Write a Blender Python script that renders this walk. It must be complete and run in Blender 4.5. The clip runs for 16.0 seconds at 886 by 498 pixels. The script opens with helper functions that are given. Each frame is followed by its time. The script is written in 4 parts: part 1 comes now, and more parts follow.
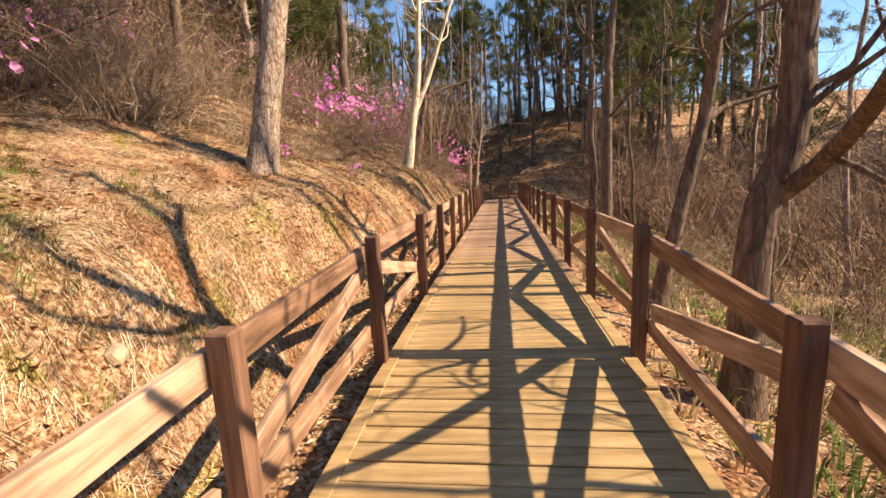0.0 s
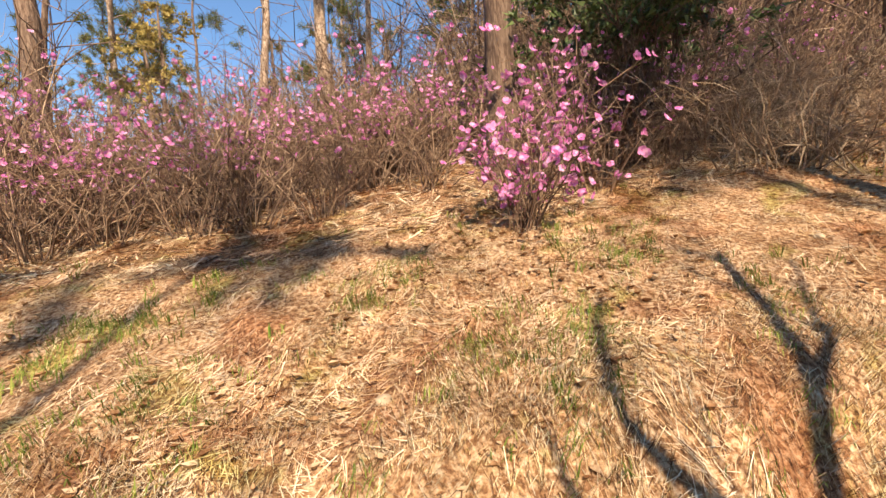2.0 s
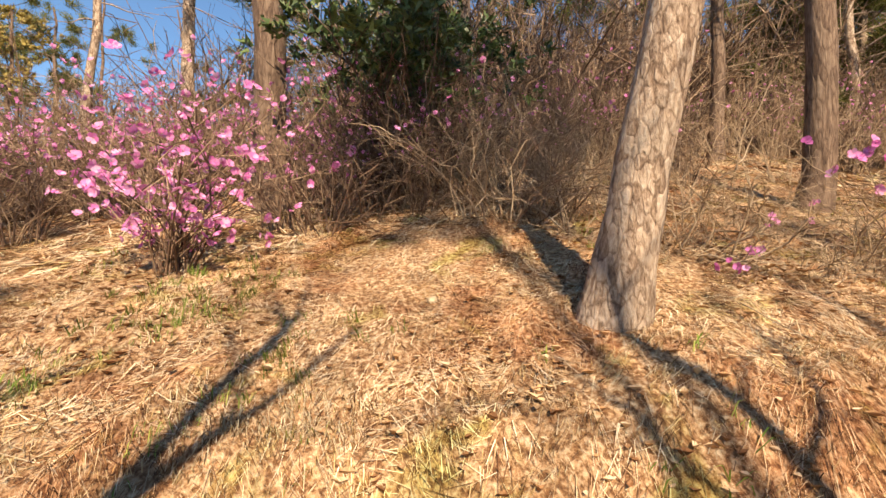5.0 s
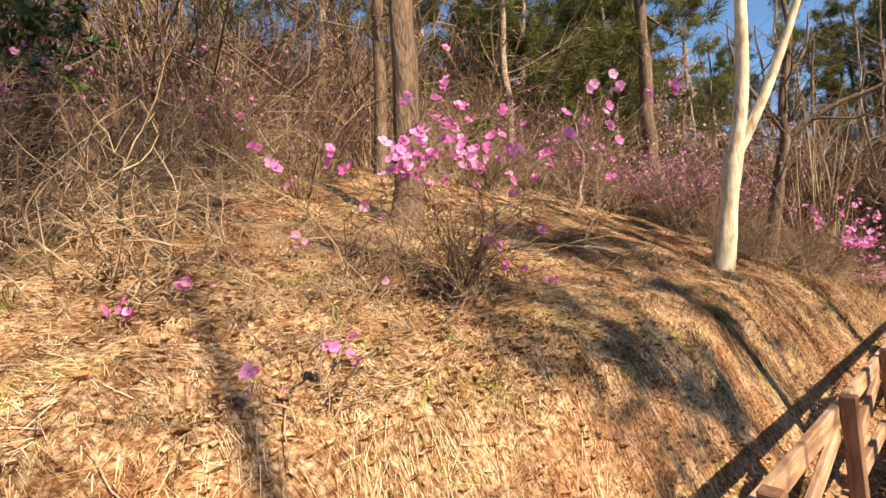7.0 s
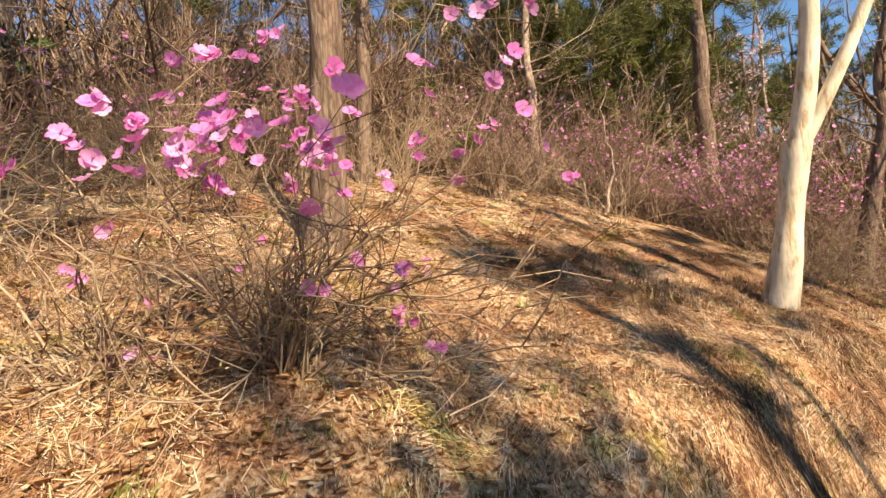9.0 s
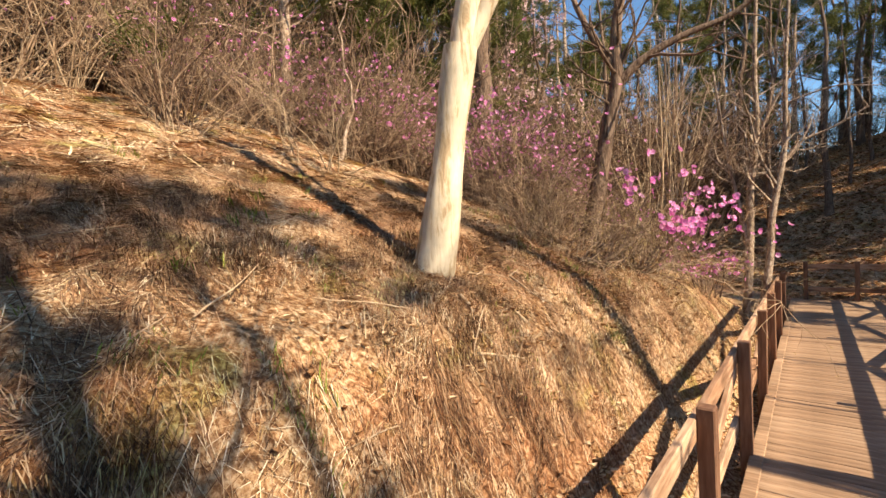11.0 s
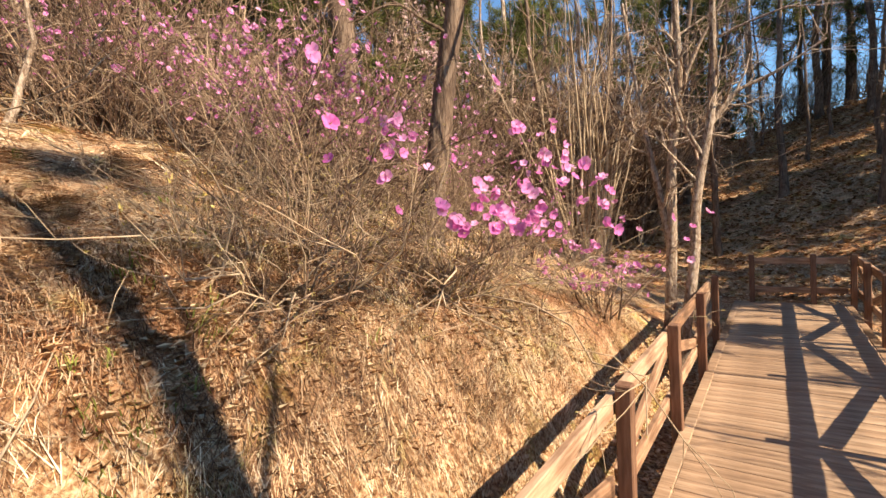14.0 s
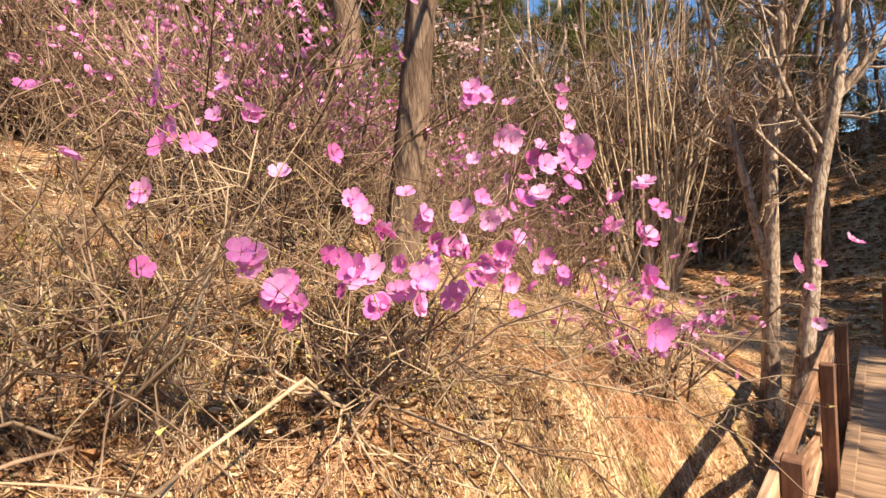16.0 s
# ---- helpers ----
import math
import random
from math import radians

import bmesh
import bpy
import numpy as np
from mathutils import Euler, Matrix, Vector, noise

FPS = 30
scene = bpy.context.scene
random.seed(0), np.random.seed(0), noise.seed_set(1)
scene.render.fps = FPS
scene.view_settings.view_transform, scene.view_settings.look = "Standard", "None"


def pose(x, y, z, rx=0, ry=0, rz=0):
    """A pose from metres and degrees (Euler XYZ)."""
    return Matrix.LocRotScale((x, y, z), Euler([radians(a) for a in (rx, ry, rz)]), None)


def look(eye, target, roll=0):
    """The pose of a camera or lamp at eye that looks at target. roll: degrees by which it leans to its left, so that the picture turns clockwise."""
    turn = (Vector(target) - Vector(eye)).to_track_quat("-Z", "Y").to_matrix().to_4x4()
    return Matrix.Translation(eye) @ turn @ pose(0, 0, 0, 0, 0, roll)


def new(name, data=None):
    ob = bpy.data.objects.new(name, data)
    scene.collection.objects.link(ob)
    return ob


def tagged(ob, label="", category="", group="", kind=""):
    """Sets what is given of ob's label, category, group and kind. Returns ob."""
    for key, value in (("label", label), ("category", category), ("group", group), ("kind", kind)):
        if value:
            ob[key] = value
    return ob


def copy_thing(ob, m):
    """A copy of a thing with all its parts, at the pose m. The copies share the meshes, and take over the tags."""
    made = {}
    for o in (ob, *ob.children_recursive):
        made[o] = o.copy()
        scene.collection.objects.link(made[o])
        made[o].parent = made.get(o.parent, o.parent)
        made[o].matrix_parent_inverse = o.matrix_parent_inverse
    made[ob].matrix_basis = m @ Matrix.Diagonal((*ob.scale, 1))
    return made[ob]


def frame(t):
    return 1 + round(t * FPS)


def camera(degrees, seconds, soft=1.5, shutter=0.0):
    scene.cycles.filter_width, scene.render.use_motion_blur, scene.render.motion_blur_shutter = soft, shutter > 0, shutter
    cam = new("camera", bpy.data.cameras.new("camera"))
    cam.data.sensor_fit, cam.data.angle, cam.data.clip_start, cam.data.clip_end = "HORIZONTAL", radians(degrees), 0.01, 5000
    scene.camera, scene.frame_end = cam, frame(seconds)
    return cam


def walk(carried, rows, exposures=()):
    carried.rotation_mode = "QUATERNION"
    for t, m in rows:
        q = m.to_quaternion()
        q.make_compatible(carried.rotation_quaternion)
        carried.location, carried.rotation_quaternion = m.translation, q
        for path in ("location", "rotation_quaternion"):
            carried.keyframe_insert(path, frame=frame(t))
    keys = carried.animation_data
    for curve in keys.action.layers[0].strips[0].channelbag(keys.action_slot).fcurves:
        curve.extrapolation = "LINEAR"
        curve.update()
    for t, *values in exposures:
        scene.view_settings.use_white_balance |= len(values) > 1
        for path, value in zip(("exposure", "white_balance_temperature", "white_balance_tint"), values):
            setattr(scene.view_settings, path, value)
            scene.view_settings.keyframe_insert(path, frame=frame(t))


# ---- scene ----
cam = camera(87.8, 16.0)
PATH = [
    (0, (-0.010, -0.167, 1.325), (-0.268, 1.792, 1.019), -2.9),
    (0.5, (-0.106, 0.311, 1.394), (-0.928, 2.118, 1.152), -6.1),
    (1, (-0.455, 0.682, 1.553), (-1.879, 2.074, 1.366), -6.7),
    (1.5, (-0.701, 0.842, 1.744), (-2.573, 1.534, 1.622), -5.7),
    (2, (-0.697, 1.011, 1.807), (-2.664, 1.360, 1.724), -3.3),
    (2.5, (-0.738, 1.338, 1.842), (-2.716, 1.622, 1.768), -2.5),
    (3, (-0.685, 1.817, 1.926), (-2.669, 2.058, 1.856), -1.6),
    (3.2, (-0.664, 1.971, 1.944), (-2.650, 2.194, 1.870), -1.1),
    (5.3, (-0.585, 4.120, 1.839), (-2.477, 4.763, 1.931), -0.4),
    (5.5, (-0.613, 4.450, 1.892), (-2.453, 5.231, 1.964), -0.7),
    (6, (-0.421, 5.102, 1.860), (-2.085, 6.208, 1.960), -1.4),
    (6.5, (-0.246, 5.657, 1.875), (-1.813, 6.895, 1.980), -2.4),
    (7, (-0.300, 6.273, 1.911), (-1.816, 7.574, 2.003), -3.7),
    (7.5, (-0.391, 6.822, 1.883), (-1.925, 8.102, 1.980), -3.5),
    (8, (-0.488, 7.295, 1.934), (-2.079, 8.504, 2.032), -3.6),
    (8.5, (-0.598, 7.809, 2.118), (-2.265, 8.907, 2.231), -3.5),
    (9, (-0.641, 8.234, 2.118), (-2.314, 9.322, 2.250), -3.1),
    (9.5, (-0.775, 8.843, 1.999), (-2.346, 10.077, 2.090), -3.1),
    (10, (-0.579, 9.571, 1.902), (-2.015, 10.962, 1.966), -3.7),
    (10.2, (-0.535, 9.813, 1.898), (-1.910, 11.265, 1.948), -3.7),
    (12.3, (-0.378, 12.845, 1.926), (-1.572, 14.445, 1.805), -2.0),
    (12.5, (-0.328, 13.030, 1.912), (-1.519, 14.632, 1.789), -2.1),
    (13, (-0.275, 13.453, 1.946), (-1.453, 15.064, 1.818), -2.3),
    (13.5, (-0.299, 14.016, 1.934), (-1.480, 15.626, 1.818), -3.2),
    (14, (-0.197, 14.526, 1.925), (-1.369, 16.143, 1.820), -3.6),
    (14.5, (-0.286, 14.945, 1.894), (-1.470, 16.555, 1.799), -3.8),
    (15, (-0.362, 15.407, 1.910), (-1.582, 16.989, 1.822), -4.1),
    (15.5, (-0.434, 15.848, 1.985), (-1.684, 17.408, 1.911), -4.0),
    (16, (-0.597, 16.305, 2.059), (-1.982, 17.748, 2.005), -3.8),
]
walk(cam, [(t, look(*p)) for t, *p in PATH], exposures=[(0.0, 1.1, 6780, 18), (2.5, 1.02, 6700, 16), (6.0, 1.04, 6850, 14), (9.0, 1.2, 6760, 13), (10.0, 1.14, 6760, 13), (12.5, 1.1, 6500, 12), (14.5, 1.27, 6450, 12), (16.0, 1.26, 6430, 13)])

# ---- sky and sun ----
SUN_EL, SUN_AZ = 38.0, 90.0          # degrees; the sun stands over +x
world = bpy.data.worlds.new("sky")
scene.world = world
world.use_nodes = True
wn = world.node_tree
sky = wn.nodes.new("ShaderNodeTexSky")
sky.sky_type = "NISHITA"
sky.sun_disc = False
sky.sun_elevation = radians(SUN_EL)
sky.sun_rotation = radians(SUN_AZ)
sky.air_density, sky.dust_density, sky.ozone_density = 1.0, 0.1, 0.7
clear = wn.nodes.new("ShaderNodeMixRGB")      # a clear spring sky, a little more cyan
clear.blend_type = "MULTIPLY"
clear.inputs[0].default_value = 1.0
clear.inputs[2].default_value = (0.70, 0.94, 1.08, 1)
wn.links.new(sky.outputs[0], clear.inputs[1])
wn.links.new(clear.outputs[0], wn.nodes["Background"].inputs[0])
wn.nodes["Background"].inputs[1].default_value = 0.088
sun_data = bpy.data.lights.new("sun", "SUN")
sun_data.energy, sun_data.angle, sun_data.color = 5.1, radians(0.55), (1.0, 0.82, 0.585)
sun = new("sun", sun_data)
sun.matrix_world = look((40, 0, 31.2), (0, 0, 0))


# ---- materials ----
def mat(name, stops, scale=(6, 6, 6), rough=0.85, bump=0.3, dist=0.01, large=0.5, large_dark=0.6, vary=0.0, island=0.0,
        cells=0.0, spec=0.3, trans=0.0, mats=0.0):
    """Noise grain over a colour ramp, stains at a larger scale, relief, and optional variation by piece."""
    m = bpy.data.materials.new(name)
    m.use_nodes = True
    t = m.node_tree
    bs = t.nodes["Principled BSDF"]
    out = t.nodes["Material Output"]

    def node(kind, **kw):
        n = t.nodes.new(kind)
        for k, v in kw.items():
            n.inputs[k].default_value = v
        return n
    tc = node("ShaderNodeTexCoord")
    mp = node("ShaderNodeMapping")
    mp.inputs["Scale"].default_value = scale
    t.links.new(tc.outputs["Object"], mp.inputs[0])
    fine = node("ShaderNodeTexNoise", Scale=1.0, Detail=6.0, Roughness=0.65, Distortion=0.3)
    t.links.new(mp.outputs[0], fine.inputs["Vector"])
    ramp = node("ShaderNodeValToRGB")
    els = ramp.color_ramp.elements
    while len(els) < len(stops):
        els.new(0.5)
    for e, (p, c) in zip(els, stops):
        e.position, e.color = p, (*c, 1)
    factor = fine.outputs[0]
    relief = fine.outputs[0]
    if cells:
        mixv = node("ShaderNodeMixRGB", Fac=0.45)
        t.links.new(mp.outputs[0], mixv.inputs[1])
        t.links.new(fine.outputs[1], mixv.inputs[2])
        edge = node("ShaderNodeTexVoronoi", Scale=cells)
        edge.feature = "DISTANCE_TO_EDGE"
        tone = node("ShaderNodeTexVoronoi", Scale=cells)
        t.links.new(mixv.outputs[0], edge.inputs["Vector"])
        t.links.new(mixv.outputs[0], tone.inputs["Vector"])
        blend = node("ShaderNodeMixRGB", Fac=0.22)
        t.links.new(fine.outputs[0], blend.inputs[1])
        t.links.new(tone.outputs["Color"], blend.inputs[2])
        mr = node("ShaderNodeMapRange")
        mr.inputs[1].default_value, mr.inputs[2].default_value = 0.0, 0.12
        mr.inputs[3].default_value, mr.inputs[4].default_value = 0.8, 1.0
        t.links.new(edge.outputs[0], mr.inputs[0])
        mu = node("ShaderNodeMath")
        mu.operation = "MULTIPLY"
        t.links.new(blend.outputs[0], mu.inputs[0])
        t.links.new(mr.outputs[0], mu.inputs[1])
        factor = relief = mu.outputs[0]
    if island or vary:
        gi = t.nodes.new("ShaderNodeNewGeometry") if island else t.nodes.new("ShaderNodeObjectInfo")
        src = gi.outputs["Random Per Island"] if island else gi.outputs["Random"]
        mm = node("ShaderNodeMath")
        mm.operation = "MULTIPLY_ADD"
        mm.inputs[1].default_value = island or vary
        mm.inputs[2].default_value = -0.5 * (island or vary)
        t.links.new(src, mm.inputs[0])
        a2 = node("ShaderNodeMath")
        a2.operation = "ADD"
        t.links.new(factor, a2.inputs[0])
        t.links.new(mm.outputs[0], a2.inputs[1])
        factor = a2.outputs[0]
    t.links.new(factor, ramp.inputs[0])
    big = node("ShaderNodeTexNoise", Scale=large, Detail=3.0, Roughness=0.55)
    t.links.new(tc.outputs["Object"], big.inputs["Vector"])
    br = node("ShaderNodeMapRange")
    br.inputs[1].default_value, br.inputs[2].default_value = 0.38, 0.62
    br.inputs[3].default_value, br.inputs[4].default_value = large_dark, 1.0
    t.links.new(big.outputs[0], br.inputs[0])
    mix = node("ShaderNodeMixRGB", Fac=1.0)
    mix.blend_type = "MULTIPLY"
    t.links.new(ramp.outputs[0], mix.inputs[1])
    t.links.new(br.outputs[0], mix.inputs[2])
    for scale_, low, high, tint, w in ((0.95, 0.5, 0.6, (0.72, 0.55, 0.47), 0.0), (1.9, 0.56, 0.66, (0.72, 0.84, 0.46), 7.3)) if mats else ():
        # mats of russet litter and of moss that run through soil and straw alike
        pn = node("ShaderNodeTexNoise", Scale=scale_, Detail=4.0, Roughness=0.62, Distortion=0.6)
        sm = node("ShaderNodeMapping")
        sm.inputs["Location"].default_value = (w, w, 0)
        t.links.new(tc.outputs["Object"], sm.inputs[0])
        t.links.new(sm.outputs[0], pn.inputs["Vector"])
        pr = node("ShaderNodeMapRange")
        pr.inputs[1].default_value, pr.inputs[2].default_value = low, high
        pr.inputs[3].default_value, pr.inputs[4].default_value = 0.0, mats
        t.links.new(pn.outputs[0], pr.inputs[0])
        nx = node("ShaderNodeMixRGB")
        nx.blend_type = "MULTIPLY"
        nx.inputs[2].default_value = (*tint, 1)
        t.links.new(pr.outputs[0], nx.inputs[0])
        t.links.new(mix.outputs[0], nx.inputs[1])
        mix = nx
    t.links.new(mix.outputs[0], bs.inputs["Base Color"])
    bs.inputs["Roughness"].default_value = rough
    bs.inputs["Specular IOR Level"].default_value = spec
    if bump:
        bp = node("ShaderNodeBump", Strength=bump, Distance=dist)
        t.links.new(relief, bp.inputs["Height"])
        t.links.new(bp.outputs[0], bs.inputs["Normal"])
    if trans:
        tl = node("ShaderNodeBsdfTranslucent")
        t.links.new(mix.outputs[0], tl.inputs[0])
        ms = node("ShaderNodeMixShader", Fac=trans)
        t.links.new(bs.outputs[0], ms.inputs[1])
        t.links.new(tl.outputs[0], ms.inputs[2])
        t.links.new(ms.outputs[0], out.inputs[0])
    return m


M_GROUND = mat("litter_soil", [(0.3, (0.10, 0.045, 0.022)), (0.43, (0.30, 0.15, 0.065)), (0.53, (0.58, 0.37, 0.20)), (0.66, (0.86, 0.67, 0.44))],
               scale=(30, 30, 30), bump=1.0, dist=0.04, large=3.0, large_dark=0.68, mats=0.9)
M_STRAW = mat("dry_straw", [(0.15, (0.16, 0.08, 0.03)), (0.34, (0.45, 0.28, 0.115)), (0.54, (0.78, 0.57, 0.27)), (0.8, (0.94, 0.81, 0.54))],
              scale=(3, 3, 3), bump=0.0, island=0.95, large=3.6, large_dark=0.5, trans=0.2, mats=0.75)
M_NEEDLE = mat("fallen_needles", [(0.15, (0.14, 0.06, 0.025)), (0.36, (0.36, 0.195, 0.098)), (0.56, (0.70, 0.475, 0.26)), (0.82, (0.96, 0.82, 0.58))],
               scale=(3, 3, 3), bump=0.0, island=0.95, large=4.2, large_dark=0.5, mats=0.85)
M_RUSSET = mat("russet_needles", [(0.15, (0.09, 0.04, 0.02)), (0.45, (0.27, 0.14, 0.072)), (0.7, (0.47, 0.28, 0.15)), (0.9, (0.66, 0.46, 0.28))],
               scale=(3, 3, 3), bump=0.0, island=0.9, large=3.0, large_dark=0.45)
M_LEAF = mat("dead_leaf", [(0.2, (0.24, 0.11, 0.045)), (0.5, (0.55, 0.33, 0.16)), (0.85, (0.88, 0.70, 0.46))], scale=(20, 20, 20), bump=0.2, dist=0.003, island=0.7, trans=0.15)
M_GREEN = mat("fresh_grass", [(0.2, (0.12, 0.20, 0.03)), (0.5, (0.25, 0.34, 0.06)), (0.9, (0.46, 0.46, 0.12))], scale=(4, 4, 4), bump=0.0, island=0.6, trans=0.3)
M_PINEBARK = mat("pine_bark", [(0.25, (0.09, 0.055, 0.038)), (0.38, (0.25, 0.17, 0.115)), (0.5, (0.45, 0.345, 0.255)), (0.66, (0.64, 0.53, 0.42))],
                 scale=(34, 34, 14), bump=1.0, dist=0.035, cells=1.0, large=1.6, large_dark=0.7)
M_DARKBARK = mat("dark_bark", [(0.25, (0.05, 0.03, 0.022)), (0.45, (0.16, 0.105, 0.072)), (0.7, (0.34, 0.25, 0.18))], scale=(30, 30, 6), bump=1.0, dist=0.03,
                 cells=1.0, large=0.9, large_dark=0.7)
M_PALEBARK = mat("pale_smooth_bark", [(0.28, (0.26, 0.17, 0.09)), (0.4, (0.54, 0.41, 0.25)), (0.5, (0.76, 0.66, 0.48)), (0.8, (0.84, 0.78, 0.64))],
                 scale=(14, 14, 2.6), bump=0.6, dist=0.014, large=3.2, large_dark=0.68, rough=0.7)
M_TWIG = mat("bare_twigs", [(0.2, (0.08, 0.046, 0.032)), (0.5, (0.225, 0.145, 0.097)), (0.8, (0.50, 0.37, 0.25))], scale=(8, 8, 8), bump=0.0, vary=0.35, island=0.5, large=0.8, large_dark=0.75)
M_PALETWIG = mat("pale_twigs", [(0.2, (0.22, 0.15, 0.09)), (0.5, (0.42, 0.31, 0.20)), (0.8, (0.62, 0.5, 0.35))], scale=(8, 8, 8), bump=0.0, island=0.5, large=0.8, large_dark=0.75)
M_PETAL = mat("pink_petals", [(0.1, (0.62, 0.10, 0.42)), (0.5, (0.82, 0.30, 0.63)), (0.9, (0.95, 0.66, 0.84))], scale=(25, 25, 25), bump=0.0, island=0.5, large=3, large_dark=0.85, trans=0.4, rough=0.6)
M_PALEPETAL = mat("pale_pink_petals", [(0.1, (0.62, 0.36, 0.40)), (0.5, (0.80, 0.58, 0.58)), (0.9, (0.92, 0.80, 0.76))], scale=(25, 25, 25), bump=0.0, island=0.5, large=3, large_dark=0.85, trans=0.4, rough=0.6)
M_PETALPART = mat("blossom_petals", [(0.1, (0.66, 0.13, 0.46)), (0.5, (0.84, 0.28, 0.66)), (0.9, (0.93, 0.55, 0.82))], scale=(40, 40, 40), bump=0.0, vary=0.6, large=3, large_dark=0.85, trans=0.4, rough=0.6)
M_PINE = mat("pine_needles", [(0.2, (0.05, 0.065, 0.018)), (0.5, (0.15, 0.165, 0.045)), (0.85, (0.30, 0.29, 0.09))], scale=(2, 2, 2), bump=0.0, island=0.6, trans=0.35)
M_EVERGREEN = mat("evergreen_leaves", [(0.2, (0.03, 0.055, 0.017)), (0.5, (0.075, 0.12, 0.036)), (0.9, (0.18, 0.24, 0.08))], scale=(2, 2, 2), bump=0.0, island=0.6, rough=0.45)
M_BUD = mat("spring_buds", [(0.2, (0.34, 0.26, 0.07)), (0.5, (0.54, 0.43, 0.13)), (0.9, (0.7, 0.6, 0.26))], scale=(2, 2, 2), bump=0.0, island=0.6, trans=0.3)
M_RAIL = mat("brown_stained_wood", [(0.25, (0.15, 0.08, 0.045)), (0.48, (0.34, 0.195, 0.115)), (0.72, (0.60, 0.42, 0.28))], scale=(26, 2.2, 26), bump=0.6, dist=0.006,
             vary=0.3, large=2.2, large_dark=0.62, rough=0.75)
M_POST = mat("brown_stained_post", [(0.25, (0.10, 0.046, 0.028)), (0.5, (0.19, 0.098, 0.058)), (0.75, (0.32, 0.185, 0.115))], scale=(22, 22, 2.5), bump=0.4, dist=0.004,
             vary=0.25, large=1.5, large_dark=0.75, rough=0.75)
M_PLANK = mat("weathered_deck_wood", [(0.25, (0.24, 0.15, 0.062)), (0.5, (0.42, 0.285, 0.125)), (0.75, (0.55, 0.41, 0.21))], scale=(2.5, 26, 26), bump=0.5, dist=0.004,
              vary=0.12, large=1.6, large_dark=0.7, rough=0.8)
M_OLDPLANK = mat("brown_deck_wood", [(0.25, (0.20, 0.118, 0.07)), (0.5, (0.37, 0.242, 0.15)), (0.75, (0.53, 0.385, 0.26))], scale=(2.5, 26, 26), bump=0.6, dist=0.004,
                 vary=0.14, large=1.7, large_dark=0.62, rough=0.8)
M_STONE = mat("pale_stone", [(0.3, (0.34, 0.25, 0.15)), (0.7, (0.62, 0.5, 0.34))], scale=(15, 15, 15), bump=0.6, dist=0.01)


# ---- mesh helpers ----
def mesh_of(name, verts, faces, material, smooth=False):
    """A mesh from an (n, 3) array and an (m, k) array of corners."""
    v = np.asarray(verts, dtype=np.float32)
    fa = np.asarray(faces, dtype=np.int32)
    me = bpy.data.meshes.new(name)
    me.vertices.add(len(v))
    me.vertices.foreach_set("co", v.ravel())
    k = fa.shape[1]
    me.loops.add(fa.size)
    me.loops.foreach_set("vertex_index", fa.ravel())
    me.polygons.add(len(fa))
    me.polygons.foreach_set("loop_start", np.arange(0, fa.size, k, dtype=np.int32))
    me.polygons.foreach_set("loop_total", np.full(len(fa), k, dtype=np.int32))
    if smooth:
        me.polygons.foreach_set("use_smooth", np.ones(len(fa), dtype=bool))
    me.materials.append(material)
    me.update(calc_edges=True)
    return me


def part_of(name, me, parent, label=""):
    ob = new(name, me)
    ob.parent = parent
    return tagged(ob, label)


def part(name, bm, material, parent, label=""):
    me = bpy.data.meshes.new(name)
    bm.to_mesh(me)
    bm.free()
    me.materials.append(material)
    return part_of(name, me, parent, label)


def thing(name, label, category, group="", kind=""):
    return tagged(new(name), label, category, group, kind)


class Tubes:
    """Collects tapered tubes and turns them into one mesh."""

    def __init__(self):
        self.v, self.f, self.n = [], [], 0

    def add(self, pts, radii, sides=5, lump=0.0, rng=None):
        pts = np.asarray(pts, float)
        n = len(pts)
        d = np.gradient(pts, axis=0)
        d /= np.linalg.norm(d, axis=1)[:, None] + 1e-9
        ref = np.array([1.0, 0, 0]) if abs(d[0][0]) < 0.8 else np.array([0, 1.0, 0])
        a = np.cross(d, ref)
        a /= np.linalg.norm(a, axis=1)[:, None] + 1e-9
        b = np.cross(d, a)
        ang = np.arange(sides) * 2 * math.pi / sides
        r = np.asarray(radii, float)[:, None] * np.ones((1, sides))
        if lump:
            r = r * (1 + lump * rng.uniform(-1, 1, r.shape))
        ring = pts[:, None, :] + r[..., None] * (np.cos(ang)[None, :, None] * a[:, None, :] + np.sin(ang)[None, :, None] * b[:, None, :])
        self.v.append(ring.reshape(-1, 3))
        i = np.arange(n - 1)[:, None] * sides
        j = np.arange(sides)[None, :]
        k = (j + 1) % sides
        q = np.stack([i + j, i + k, i + sides + k, i + sides + j], -1).reshape(-1, 4) + self.n
        self.f.append(q)
        self.n += n * sides

    def mesh(self, name, material, smooth=True):
        return mesh_of(name, np.vstack(self.v), np.vstack(self.f), material, smooth)


def limb(rng, p, d, length, n=6, wander=0.18, lift=0.0):
    """A crooked line of n points from p."""
    d = np.array(d, float)
    d /= np.linalg.norm(d)
    pts = [np.array(p, float)]
    for _ in range(n - 1):
        d = d + rng.normal(0, wander, 3) + np.array([0, 0, lift])
        d /= np.linalg.norm(d)
        pts.append(pts[-1] + d * length / (n - 1))
    return np.array(pts), d


def side_dir(rng, d, angle):
    """A direction that leaves d at about that angle."""
    r = rng.normal(0, 1, 3)
    r -= d * r.dot(d)
    r /= np.linalg.norm(r) + 1e-9
    return d * math.cos(angle) + r * math.sin(angle)


